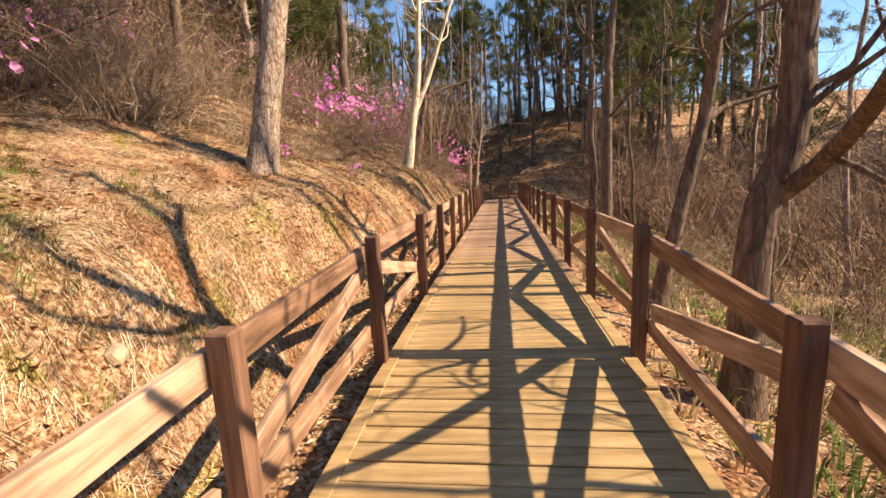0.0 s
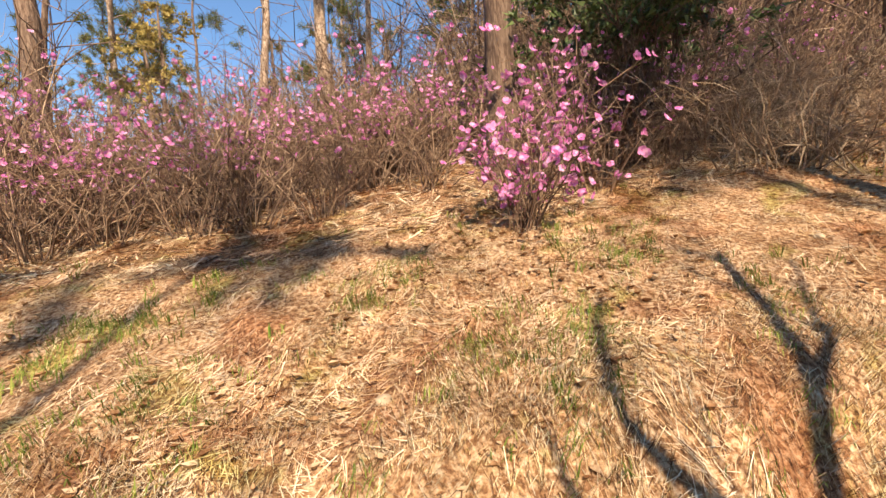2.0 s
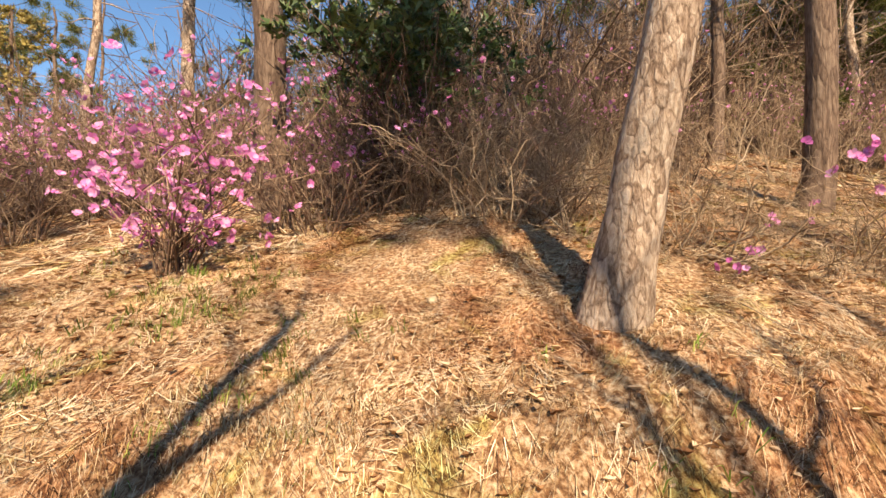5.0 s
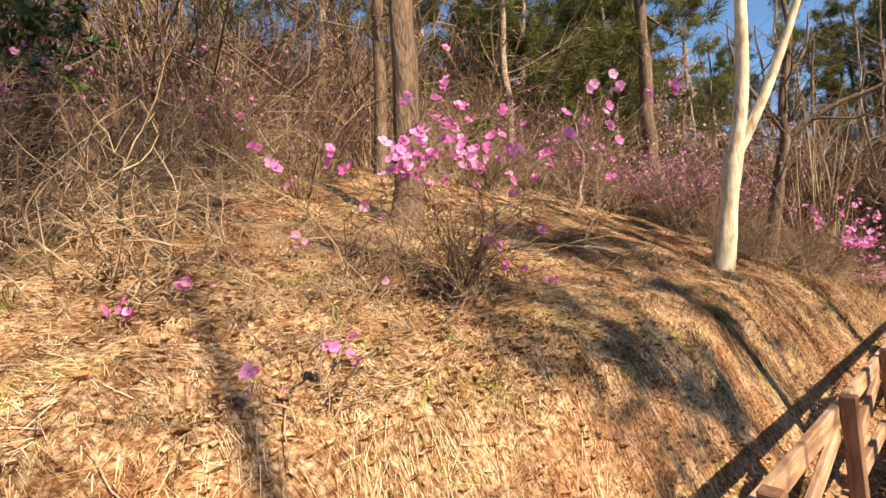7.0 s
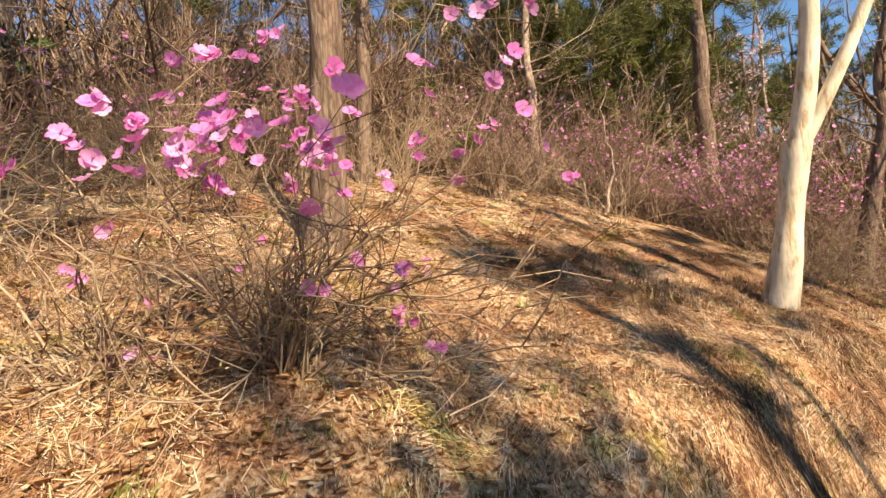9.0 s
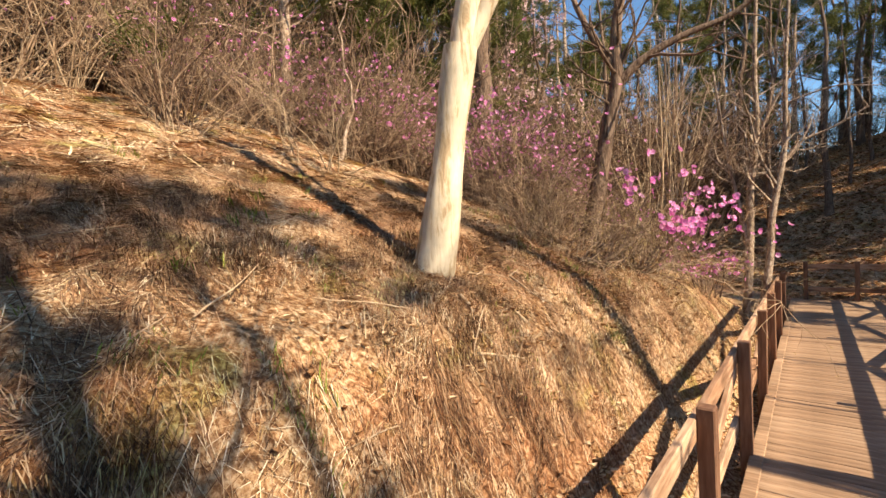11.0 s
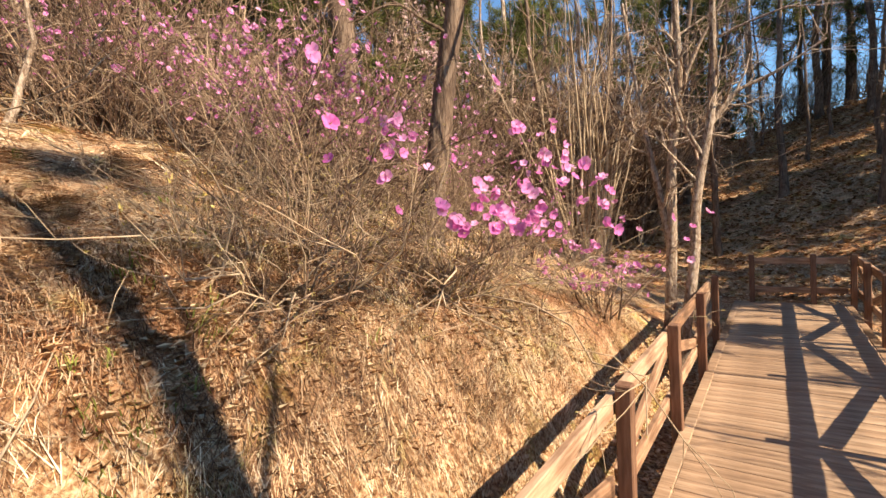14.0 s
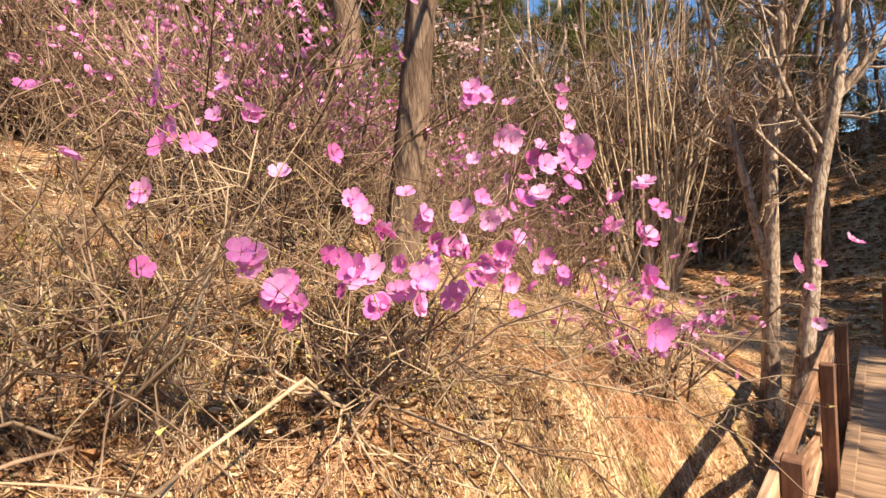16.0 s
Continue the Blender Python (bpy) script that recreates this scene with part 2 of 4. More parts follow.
# ---- the lie of the land ----
FOOT = [(3.6, 1.62), (6.0, 1.15), (17, 1.15), (20, 1.3)]
LIP = [(-6, 0.5), (0, 0.85), (2, 1.05), (4, 1.15), (5.5, 1.4), (8, 1.45), (10, 1.46), (12, 1.56), (16, 1.52), (18, 1.38), (20.5, 0.95), (23, 0.35), (27, 0.3)]
GRADE = [(0, 0.29), (4, 0.33), (8, 0.40), (14, 0.44), (22, 0.40), (30, 0.30)]


def along(y, table):
    return np.interp(y, [a for a, _ in table], [b for _, b in table])


def smin(a, b, k):
    h = np.maximum(k - np.abs(a - b), 0) / k
    return np.minimum(a, b) - h * h * k / 4


def smax(a, b, k):
    return -smin(-a, -b, k)


def waves(x, y):
    return (np.sin(1.9 * x + 0.7 * y) * np.sin(1.3 * y - 0.6 * x + 1) * 0.6 + np.sin(4.1 * x - 2.3 * y + 2) * np.sin(3.7 * y + 1.1 * x) * 0.3
            + np.sin(9.3 * x + 5.1 * y) * np.sin(8.1 * y - 3.7 * x + 0.5) * 0.18)


def hummocks(x, y):
    """Rounded clumps of turf a hand or two across, with creases between them."""
    u = x + 0.11 * np.sin(5.3 * y + 1.0) + 0.06 * np.sin(11.0 * y - 7.0 * x)
    v = y + 0.12 * np.sin(4.7 * x + 2.0) + 0.05 * np.sin(13.0 * x + 5.0 * y)
    a = np.abs(np.sin(7.1 * u + 2.3 * v)) * np.abs(np.sin(6.3 * v - 2.9 * u + 0.7))
    b = 0.5 + 0.5 * np.sin(1.7 * x - 1.1 * y) * np.sin(1.4 * y + 0.5 * x)
    return (np.sqrt(a) - 0.55) * (0.35 + 0.65 * b)


def height(x, y):
    """The ground's height: a cut bank beside the boardwalk, the hillside above it, a fall on the other side, a hill ahead."""
    x, y = np.asarray(x, float), np.asarray(y, float)
    d = -x
    steep = -0.2 + 1.65 * (d - along(y, FOOT))
    rise = d - 2.5
    rise = np.where(rise > 6, 6 + (rise - 6) * 0.62, rise)
    rise = np.where(d > 15, 6 + 6.5 * 0.62 - (d - 15) * 0.12, rise)
    z = smax(smin(steep, along(y, LIP) + along(y, GRADE) * rise, 0.3), -0.25, 0.25)
    z = np.where(x > 0.9, -0.25 - 1.5 * (1 - np.exp(-np.maximum(x - 0.9, 0) / 5)), z)
    far = (y - 26) * 0.35 + np.clip(x + 1.5, 0, 6) * 0.22 * np.clip((y - 25) / 6, 0, 1) - 0.3
    far = np.where(y > 43, far - (y - 43) * 0.35, far)
    z = np.where(y > 23, smax(z, np.minimum(far, 9), 1.0), z)
    rough = np.clip((np.abs(x) - 1.0) / 1.0, 0, 1)
    return z + (waves(x, y) * 0.05 + hummocks(x, y) * 0.045) * rough


def spaced(a, b, step, reach):
    core = np.arange(a, b + step / 2, step)
    grow, s, v = [], step, 0.0
    while v < reach:
        s *= 1.22
        v += s
        grow.append(v)
    grow = np.array(grow)
    return np.concatenate([a - grow[::-1], core, b + grow])


gx, gy = spaced(-8, 3, 0.06, 900), spaced(-3, 26, 0.065, 900)
GX, GY = np.meshgrid(gx, gy, indexing="ij")
gv = np.stack([GX, GY, height(GX, GY)], -1).reshape(-1, 3)
ny = len(gy)
gi, gj = np.meshgrid(np.arange(len(gx) - 1), np.arange(ny - 1), indexing="ij")
c0 = (gi * ny + gj).ravel()
ground = new("ground", mesh_of("ground", gv, np.stack([c0, c0 + ny, c0 + ny + 1, c0 + 1], -1), M_GROUND, True))
tagged(ground, "hillside of brown pine litter and dry golden grass", "ground", kind="structure")

# ---- the boardwalk ----
DECK_END = 25.6


def deck_z(y):
    """The deck's level: it dips a little before the third metre."""
    return -0.042 * max(0.0, 3.0 - y)


def board(name, sx, sy, sz, material, bevel=0.006):
    """A board with eased edges, its middle at the origin."""
    bm = bmesh.new()
    bmesh.ops.create_cube(bm, size=1)
    bmesh.ops.scale(bm, vec=(sx, sy, sz), verts=bm.verts)
    bmesh.ops.bevel(bm, geom=list(bm.edges), offset=bevel, segments=1, affect="EDGES", clamp_overlap=True)
    me = bpy.data.meshes.new(name)
    bm.to_mesh(me)
    bm.free()
    me.materials.append(material)
    return me


boardwalk = thing("boardwalk", "weathered yellow-brown timber boardwalk with cross planks", "boardwalk", kind="structure")
edge_meshes = [board("edge_board", 0.1, 3.0, 0.05, m) for m in (M_PLANK, M_OLDPLANK)]
beam_mesh = board("beam", 0.12, 3.0, 0.16, M_RAIL)
for k in range(10):
    y = -3.4 + 3.0 * k + 1.5
    if y > DECK_END - 1.2:
        y = DECK_END - 1.5
    for sx in (-1, 1):
        e = part_of("edge_board", edge_meshes[int(y > 6)], boardwalk)
        e.location = (sx * 0.86, y, -0.021 + deck_z(y))
        e.rotation_euler = (0.042 if y < 2.5 else 0, 0, 0)
        e.scale = (1, 0.998, 1)
        e = part_of("beam", beam_mesh, boardwalk)
        e.location = (sx * 0.7, y, -0.145 + deck_z(y))
        e.rotation_euler = (0.042 if y < 2.5 else 0, 0, 0)

# ---- railings ----
RAIL_X = 0.93
post_mesh = board("post", 0.09, 0.09, 1.24, M_POST, 0.008)
LEFT_POSTS = [-2.3, -0.55, 1.2, 3.0, 4.95, 6.7, 8.46, 10.2, 12.0, 13.76, 15.5, 17.23, 18.89, 20.66, 22.2]
RIGHT_POSTS = [-2.2, -0.4, 1.37, 3.11, 4.9, 6.68, 8.44, 10.2, 11.98, 13.74, 15.5, 17.26, 19.02, 20.78, 22.5, 24.0, 25.5]


def rail_between(parent, name, a, b, tall, thick=0.042):
    """A flat board on edge from a to b."""
    a, b = Vector(a), Vector(b)
    me = board(name, thick, (b - a).length, tall, M_RAIL, 0.005)
    ob = part_of(name, me, parent)
    ob.rotation_mode = "QUATERNION"
    ob.rotation_quaternion = (b - a).to_track_quat("Y", "Z")
    ob.location = (a + b) / 2
    return ob


def railing(posts, side, tops_first, rng, sag=0.0):
    """Posts with boards outside them: a top rail, a bottom rail, and a brace in each bay that leans to and fro."""
    r = thing("railing", "brown stained timber railing with zigzag braces along the boardwalk", "railing", "railings of the boardwalk")
    def level(y):
        return deck_z(y) - sag * max(0.0, 2.9 - y)

    xo = side * (RAIL_X + 0.049 + 0.022)
    for y in posts:
        p = part_of("post", post_mesh, r)
        p.location = (side * RAIL_X, y, 0.94 - 0.62 + level(y) + rng.uniform(-0.008, 0.008))
        p.rotation_euler = (rng.normal(0, 0.008), rng.normal(0, 0.008), rng.normal(0, 0.02))
    for k, (a, b) in enumerate(zip(posts, posts[1:])):
        j = lambda s=0.006: rng.uniform(-s, s)
        rail_between(r, "top_rail", (xo, a + 0.002, 0.815 + level(a) + j()), (xo, b - 0.002, 0.815 + level(b) + j()), 0.125)
        rail_between(r, "bottom_rail", (xo, a + 0.002, 0.23 + level(a) + j()), (xo, b - 0.002, 0.23 + level(b) + j()), 0.115)
        up = (k % 2 == 0) == tops_first(k)
        za, zb = (0.70, 0.34) if up else (0.34, 0.70)
        rail_between(r, "brace", (xo + side * 0.002, a + 0.06, za + level(a)), (xo + side * 0.002, b - 0.06, zb + level(b)), 0.11, 0.038)
    return r


rr = np.random.default_rng(3)
# bays from the third left post run down, then up, and so on; the pattern turns once about the middle
railing(LEFT_POSTS, -1, lambda k: k not in range(0, 7), rr)
railing(RIGHT_POSTS, 1, lambda k: True, rr, 0.025)
end_rail = thing("railing", "brown stained timber railing across the end of the boardwalk", "railing", "railings of the boardwalk")
for x in (-0.6, 0.36):
    p = part_of("post", post_mesh, end_rail)
    p.location = (x, DECK_END - 0.08, 0.94 - 0.62)
for a, b in ((-0.6, 0.36), (0.36, 0.86)):
    rail_between(end_rail, "top_rail", (a, DECK_END, 0.815), (b, DECK_END, 0.815), 0.12)
    rail_between(end_rail, "bottom_rail", (a, DECK_END, 0.25), (b, DECK_END, 0.25), 0.11)

# ---- trees ----
def trunk_line(rng, tall, lean, wander, n=16):
    """Points of a trunk that starts at the origin and leans by lean (dx, dy per metre)."""
    z = np.linspace(-0.25, tall, n)
    bend = np.cumsum(rng.normal(0, wander, (n, 2)), 0)
    bend -= bend[1]
    x = lean[0] * z + bend[:, 0]
    y = lean[1] * z + bend[:, 1]
    return np.stack([x, y, z], -1)


def trunk_radii(pts, r0, r1, flare=0.35):
    t = np.clip(pts[:, 2] / pts[-1, 2], 0, 1)
    return (r0 + (r1 - r0) * t) * (1 + flare * np.exp(-np.maximum(pts[:, 2], 0) / 0.22))


def at_height(pts, z):
    return np.array([np.interp(z, pts[:, 2], pts[:, k]) for k in range(3)])


def crooked_branches(rng, tb, start, d, length, r, depth, ends, lift=0.03, kids=4):
    """A limb with side branches and twigs; collects the ends of the finest."""
    pts, dd = limb(rng, start, d, length, 6, 0.2, lift)
    if depth == 0:
        tb.add(pts[[0, 2, 5]], [r, r * 0.7, r * 0.3], 3)
    else:
        tb.add(pts, np.linspace(r, r * 0.35, len(pts)), 6 if r > 0.03 else 4 if r > 0.012 else 3)
    if depth == 0:
        ends.append((pts[-1], dd))
        return
    for k in range(kids):
        u = rng.uniform(0.3, 1.0)
        i = min(int(u * 5), 4)
        p = pts[i] + (pts[i + 1] - pts[i]) * (u * 5 - i)
        seg = pts[i + 1] - pts[i]
        seg /= np.linalg.norm(seg)
        crooked_branches(rng, tb, p, side_dir(rng, seg, rng.uniform(0.5, 1.1)), length * rng.uniform(0.4, 0.7), r * 0.45, depth - 1, ends, lift, kids)


def blades_at(rng, centres, dirs, count, length, width, spread):
    """Thin blades that burst from each centre about its direction, three corners each."""
    c = np.repeat(centres, count, 0)
    d = np.repeat(dirs, count, 0) + rng.normal(0, spread, (len(centres) * count, 3))
    d /= np.linalg.norm(d, axis=1)[:, None] + 1e-9
    s = np.cross(d, rng.normal(0, 1, d.shape))
    s /= np.linalg.norm(s, axis=1)[:, None] + 1e-9
    le = length * rng.uniform(0.6, 1.2, (len(c), 1))
    root = c + rng.normal(0, length * 0.25, c.shape)
    v = np.stack([root - s * width / 2, root + s * width / 2, root + d * le], 1).reshape(-1, 3)
    return v, np.arange(len(v)).reshape(-1, 3)


def pine_tree(seed, tall, r0, lean=(0, 0), bark=None, first=0.45, clumps=1.0, label="tall pine with rough brown bark and a thin green crown", near=False, needles=52):
    rng = np.random.default_rng(seed)
    t = thing("pine_tree", label, "tree", "pines in the wood")
    pts = trunk_line(rng, tall, lean, 0.012 if near else 0.05, 40 if near else 16)
    tb = Tubes()
    tb.add(pts, trunk_radii(pts, r0, r0 * 0.3), 22 if near else 9, 0.05 if near else 0.04, rng)
    part_of("trunk", tb.mesh("trunk", bark or M_PINEBARK), t)
    bt, ends = Tubes(), []
    for k in range(int(11 * clumps)):
        z = tall * (first + (1 - first) * (k + rng.uniform(0, 1)) / (11 * clumps))
        p = at_height(pts, z)
        a = rng.uniform(0, 2 * math.pi)
        reach = tall * 0.2 * (1.15 - z / tall) + 0.5
        crooked_branches(rng, bt, p, (math.cos(a), math.sin(a), rng.uniform(-0.1, 0.35)), reach * rng.uniform(0.8, 1.3), r0 * 0.2, 1, ends, 0.04, 5)
    for k in range(5):          # dead stubs below the crown
        z = tall * rng.uniform(first * 0.5, first)
        a = rng.uniform(0, 2 * math.pi)
        q, _ = limb(rng, at_height(pts, z), (math.cos(a), math.sin(a), 0.1), rng.uniform(0.3, 1.2), 5, 0.2)
        bt.add(q, np.linspace(0.018, 0.006, 5), 4)
    tagged(part_of("branchwork", bt.mesh("branchwork", bark or M_PINEBARK), t), kind="stuff")
    c = np.array([e[0] for e in ends] + [e[0] - e[1] * 0.22 for e in ends])
    d = np.array([e[1] for e in ends] * 2)
    v, fa = blades_at(rng, c, d, 44 if near else needles, 0.34, 0.02 if near else 0.027, 0.8)
    tagged(part_of("needle_crown", mesh_of("needle_crown", v, fa, M_PINE), t, "loose tufts of green needles"), kind="stuff")
    return t


def bare_tree(seed, tall, r0, lean=(0, 0), bark=None, first=0.3, limbs=9, label="leafless tree with dark furrowed bark", group="bare trees beside the boardwalk",
              near=False, depth=2, buds=None, kids=4, bud_material=None, forks=()):
    rng = np.random.default_rng(seed)
    t = thing("bare_tree", label, "tree", group)
    pts = trunk_line(rng, tall, lean, 0.018 if near else 0.05, 36 if near else 14)
    tb = Tubes()
    tb.add(pts, trunk_radii(pts, r0, r0 * 0.25), 18 if near else 8, 0.06, rng)
    part_of("trunk", tb.mesh("trunk", bark or M_DARKBARK), t)
    for z, dx, dy, le, r in forks:
        fk = Tubes()
        q, dq = limb(rng, at_height(pts, z), (dx, dy, 1.0), le, 12, 0.05)
        fk.add(q, np.linspace(r, r * 0.25, 12), 9, 0.05, rng)
        for i in (4, 6, 8, 9, 10):
            w, _d = limb(rng, q[i], side_dir(rng, dq, 0.8), le * rng.uniform(0.2, 0.35), 6, 0.18)
            fk.add(w, np.linspace(r * 0.35, r * 0.08, 6), 5)
        part_of("limb", fk.mesh("limb", bark or M_DARKBARK), t)
    bt, ends = Tubes(), []
    for k in range(limbs):
        if near:
            bt = Tubes()
        z = tall * (first + (0.98 - first) * (k + rng.uniform(0, 1)) / limbs)
        a = rng.uniform(0, 2 * math.pi)
        crooked_branches(rng, bt, at_height(pts, z), (math.cos(a), math.sin(a), rng.uniform(0.2, 0.8)), tall * rng.uniform(0.16, 0.3) * (1.3 - z / tall),
                         r0 * 0.32 * (1.2 - z / tall), depth, ends, 0.05, kids)
        if near:
            part_of("limb", bt.mesh("limb", bark or M_DARKBARK), t)
    if not near:
        tagged(part_of("branchwork", bt.mesh("branchwork", bark or M_DARKBARK), t), kind="stuff")
    if buds:
        c = np.array([e[0] for e in ends])
        v, fa = blades_at(rng, c, np.array([e[1] for e in ends]), buds, 0.1, 0.06, 1.2)
        tagged(part_of("bud_haze", mesh_of("bud_haze", v, fa, bud_material or M_BUD), t, "haze of opening buds at the twig ends"), kind="stuff")
    return t


def curve_through(controls, per=6):
    """A smooth line through a few bends."""
    c = np.asarray(controls, float)
    c = np.vstack([2 * c[0] - c[1], c, 2 * c[-1] - c[-2]])
    out = []
    for i in range(1, len(c) - 2):
        u = np.linspace(0, 1, per, endpoint=False)[:, None]
        out.append(0.5 * (2 * c[i] + (c[i + 1] - c[i - 1]) * u + (2 * c[i - 1] - 5 * c[i] + 4 * c[i + 1] - c[i + 2]) * u ** 2
                          + (3 * c[i] - c[i - 1] - 3 * c[i + 1] + c[i + 2]) * u ** 3))
    return np.vstack(out + [c[-2:-1]])


def bent_tree(seed, r0, controls, limbs, bark=None, label="", twigs=5):
    """A crooked leafless tree: a bent trunk, named limbs, and side branches with twigs on each."""
    rng = np.random.default_rng(seed)
    t = thing("bare_tree", label, "tree", "bare trees beside the boardwalk")
    bark = bark or M_DARKBARK
    for k, (line, r) in enumerate(((controls, r0),) + tuple(limbs)):
        q = curve_through(line, 7 if k == 0 else 6)
        n = len(q)
        rr_ = np.linspace(r, r * (0.38 if k == 0 else 0.3), n)
        if k == 0:
            rr_ = trunk_radii(q, r, r * 0.22, 0.3)
        tb = Tubes()
        tb.add(q, rr_, 20 if k == 0 else 10, 0.055, rng)
        part_of("trunk" if k == 0 else "limb", tb.mesh("trunk" if k == 0 else "limb", bark), t)
        bt, ends = Tubes(), []
        for _ in range(twigs + (5 if k == 0 else 0)):
            i = rng.integers(int(n * (0.45 if k == 0 else 0.25)), n - 1)
            d = q[i + 1] - q[i]
            d /= np.linalg.norm(d)
            crooked_branches(rng, bt, q[i], side_dir(rng, d, rng.uniform(0.6, 1.2)), rng.uniform(0.6, 1.5), min(rr_[i] * 0.45, 0.03), 2, ends, 0.03, 3)
        tagged(part_of("branchwork", bt.mesh("branchwork", bark), t), kind="stuff")
    return t


def place(ob, x, y, turn=0.0, scale=1.0):
    ob.location = (x, y, float(height(x, y)))
    ob.rotation_euler = (0, 0, turn)
    ob.scale = (scale, scale, scale)
    return ob


# the pine with plated bark on the edge of the bank
place(pine_tree(11, 11, 0.165, (0.10, 0.17), first=0.5, near=True, label="leaning pine with pale plated bark on the grassy bank"), -2.95, 5.34)

# the pale forked tree
forked = thing("forked_tree", "pale smooth-barked tree forked above head height on the bank", "tree")
rng = np.random.default_rng(5)
tb = Tubes()
z = np.linspace(-0.2, 1.68, 24)
tb.add(np.stack([0.165 * z + 0.012 * np.sin(3 * z), 0.06 * z, z], -1), 0.138 + 0.03 * np.exp(-np.maximum(z, 0) / 0.2) + 0.012 * np.sin(5 * z) - 0.012 * z, 20, 0.025, rng)
part_of("trunk", tb.mesh("trunk", M_PALEBARK), forked)
for lean_x, lean_y, r, tall in ((0.15, 0.016, 0.104, 6.5), (0.42, 0.19, 0.072, 5.5)):
    st = np.array([0.165 * 1.54, 0.06 * 1.54, 1.54])
    lb = Tubes()
    zz = np.linspace(0, tall, 24)
    path = st + np.stack([lean_x * zz - 0.012 * zz ** 2 + 0.03 * np.sin(1.7 * zz), lean_y * zz + 0.04 * np.sin(1.3 * zz), zz], -1)
    lb.add(path, np.linspace(r, r * 0.25, 24), 14, 0.04, rng)
    part_of("limb", lb.mesh("limb", M_PALEBARK), forked)
    bt, ends = Tubes(), []
    for k in range(7):
        i = rng.integers(9, 22)
        a = rng.uniform(0, 6.28)
        crooked_branches(rng, bt, path[i], (math.cos(a), math.sin(a), 0.6), rng.uniform(0.8, 1.8), 0.03, 2, ends, 0.05, 3)
    tagged(part_of("branchwork", bt.mesh("branchwork", M_PALEBARK), forked), kind="stuff")
place(forked, -2.79, 13.74)

# bare trees below the boardwalk, whose shadows cross the deck and the bank
place(bent_tree(21, 0.128, ((0, 0, -0.3), (0, 0, 0.25), (0.03, -0.02, 1.3), (0.15, -0.04, 1.75), (0.21, -0.06, 2.15), (0.2, -0.1, 2.8), (0.2, -0.5, 3.95), (0.2, -0.15, 5.0), (0.25, 0.35, 6.3)),
                ((((0.12, -0.02, 1.5), (0.2, -0.35, 1.74), (0.06, -0.85, 1.95), (-0.15, -1.3, 2.1), (-0.3, -1.8, 2.5), (-0.25, -2.3, 3.1)), 0.062),
                 (((0.2, -0.45, 3.8), (0.18, -0.8, 4.1), (0.15, -1.15, 4.65), (0.15, -1.05, 5.2), (0.2, -0.7, 5.9)), 0.055),
                 (((0.19, -0.6, 3.9), (0.2, -1.0, 4.0), (0.2, -1.45, 4.4), (0.2, -1.5, 4.8)), 0.04),
                 (((0.2, -0.2, 4.8), (0.25, 0.2, 5.3), (0.2, 0.7, 6.0)), 0.045),
                 (((0.2, -0.08, 2.6), (0.3, 0.5, 3.0), (0.35, 1.1, 3.2)), 0.04)), label="big leafless tree with furrowed brown bark and a low crooked limb", twigs=3), 1.67, 3.2)
place(bent_tree(22, 0.105, ((0, 0, -0.3), (0.02, 0, 0.2), (0.36, 0, 1.85), (0.5, 0, 2.5), (0.54, -0.15, 3.3), (0.54, -0.45, 4.4), (0.54, -0.6, 5.2), (0.6, -0.85, 6.2), (0.6, -0.9, 7.2)),
                ((((0.46, 0, 2.35), (0.8, 0.15, 2.55), (1.2, 0.2, 2.65), (1.8, 0.3, 2.9)), 0.045),
                 (((0.54, -0.58, 5.1), (0.6, -0.3, 5.5), (0.6, -0.12, 6.0), (0.6, -0.05, 6.6)), 0.032),
                 (((0.54, -0.3, 4.4), (0.5, -0.85, 4.9), (0.5, -1.15, 5.5), (0.5, -1.3, 6.2)), 0.03),
                 (((0.54, -0.02, 3.0), (0.2, -0.5, 3.3), (0.1, -1.0, 3.8)), 0.035)), label="slanting leafless tree with dark bark below the railing", twigs=2), 2.03, 6.1)
place(bare_tree(23, 10.0, 0.135, (0.035, 0.02), first=0.3, limbs=10, near=True), 2.4, 11.25)
place(bare_tree(24, 10.0, 0.14, (0.0, 0.0), first=0.35, limbs=10, near=True), 2.9, 15.4)
# pines added farther down for their crowns' soft patches of shade on the slope
place(pine_tree(39, 9.9, 0.055, (0.0, 0.03), first=0.76, clumps=0.5, needles=34), 6.3, 9.0)
place(pine_tree(46, 9.1, 0.05, (0.0, 0.0), first=0.8, clumps=0.45, needles=34), 5.8, 10.7)
place(pine_tree(40, 13.6, 0.09, (0.0, 0.1), first=0.78, needles=26), 6.6, -1.6)
place(pine_tree(42, 12.6, 0.09, (0.0, 0.0), first=0.78, needles=26), 7.0, 12.15)
place(pine_tree(43, 16.5, 0.08, (0.0, 0.05), first=0.9, needles=26), 8.2, 4.4)
place(pine_tree(45, 17.3, 0.1, (0.0, 0.0), first=0.88, clumps=0.9, needles=26), 9.5, 5.3)
place(pine_tree(47, 18.4, 0.1, (0.0, 0.0), first=0.85, clumps=1.3, needles=26), 9.6, 6.9)
place(pine_tree(44, 13.8, 0.09, (0.0, 0.0), first=0.8, clumps=0.55, needles=26), 7.6, 15.25)
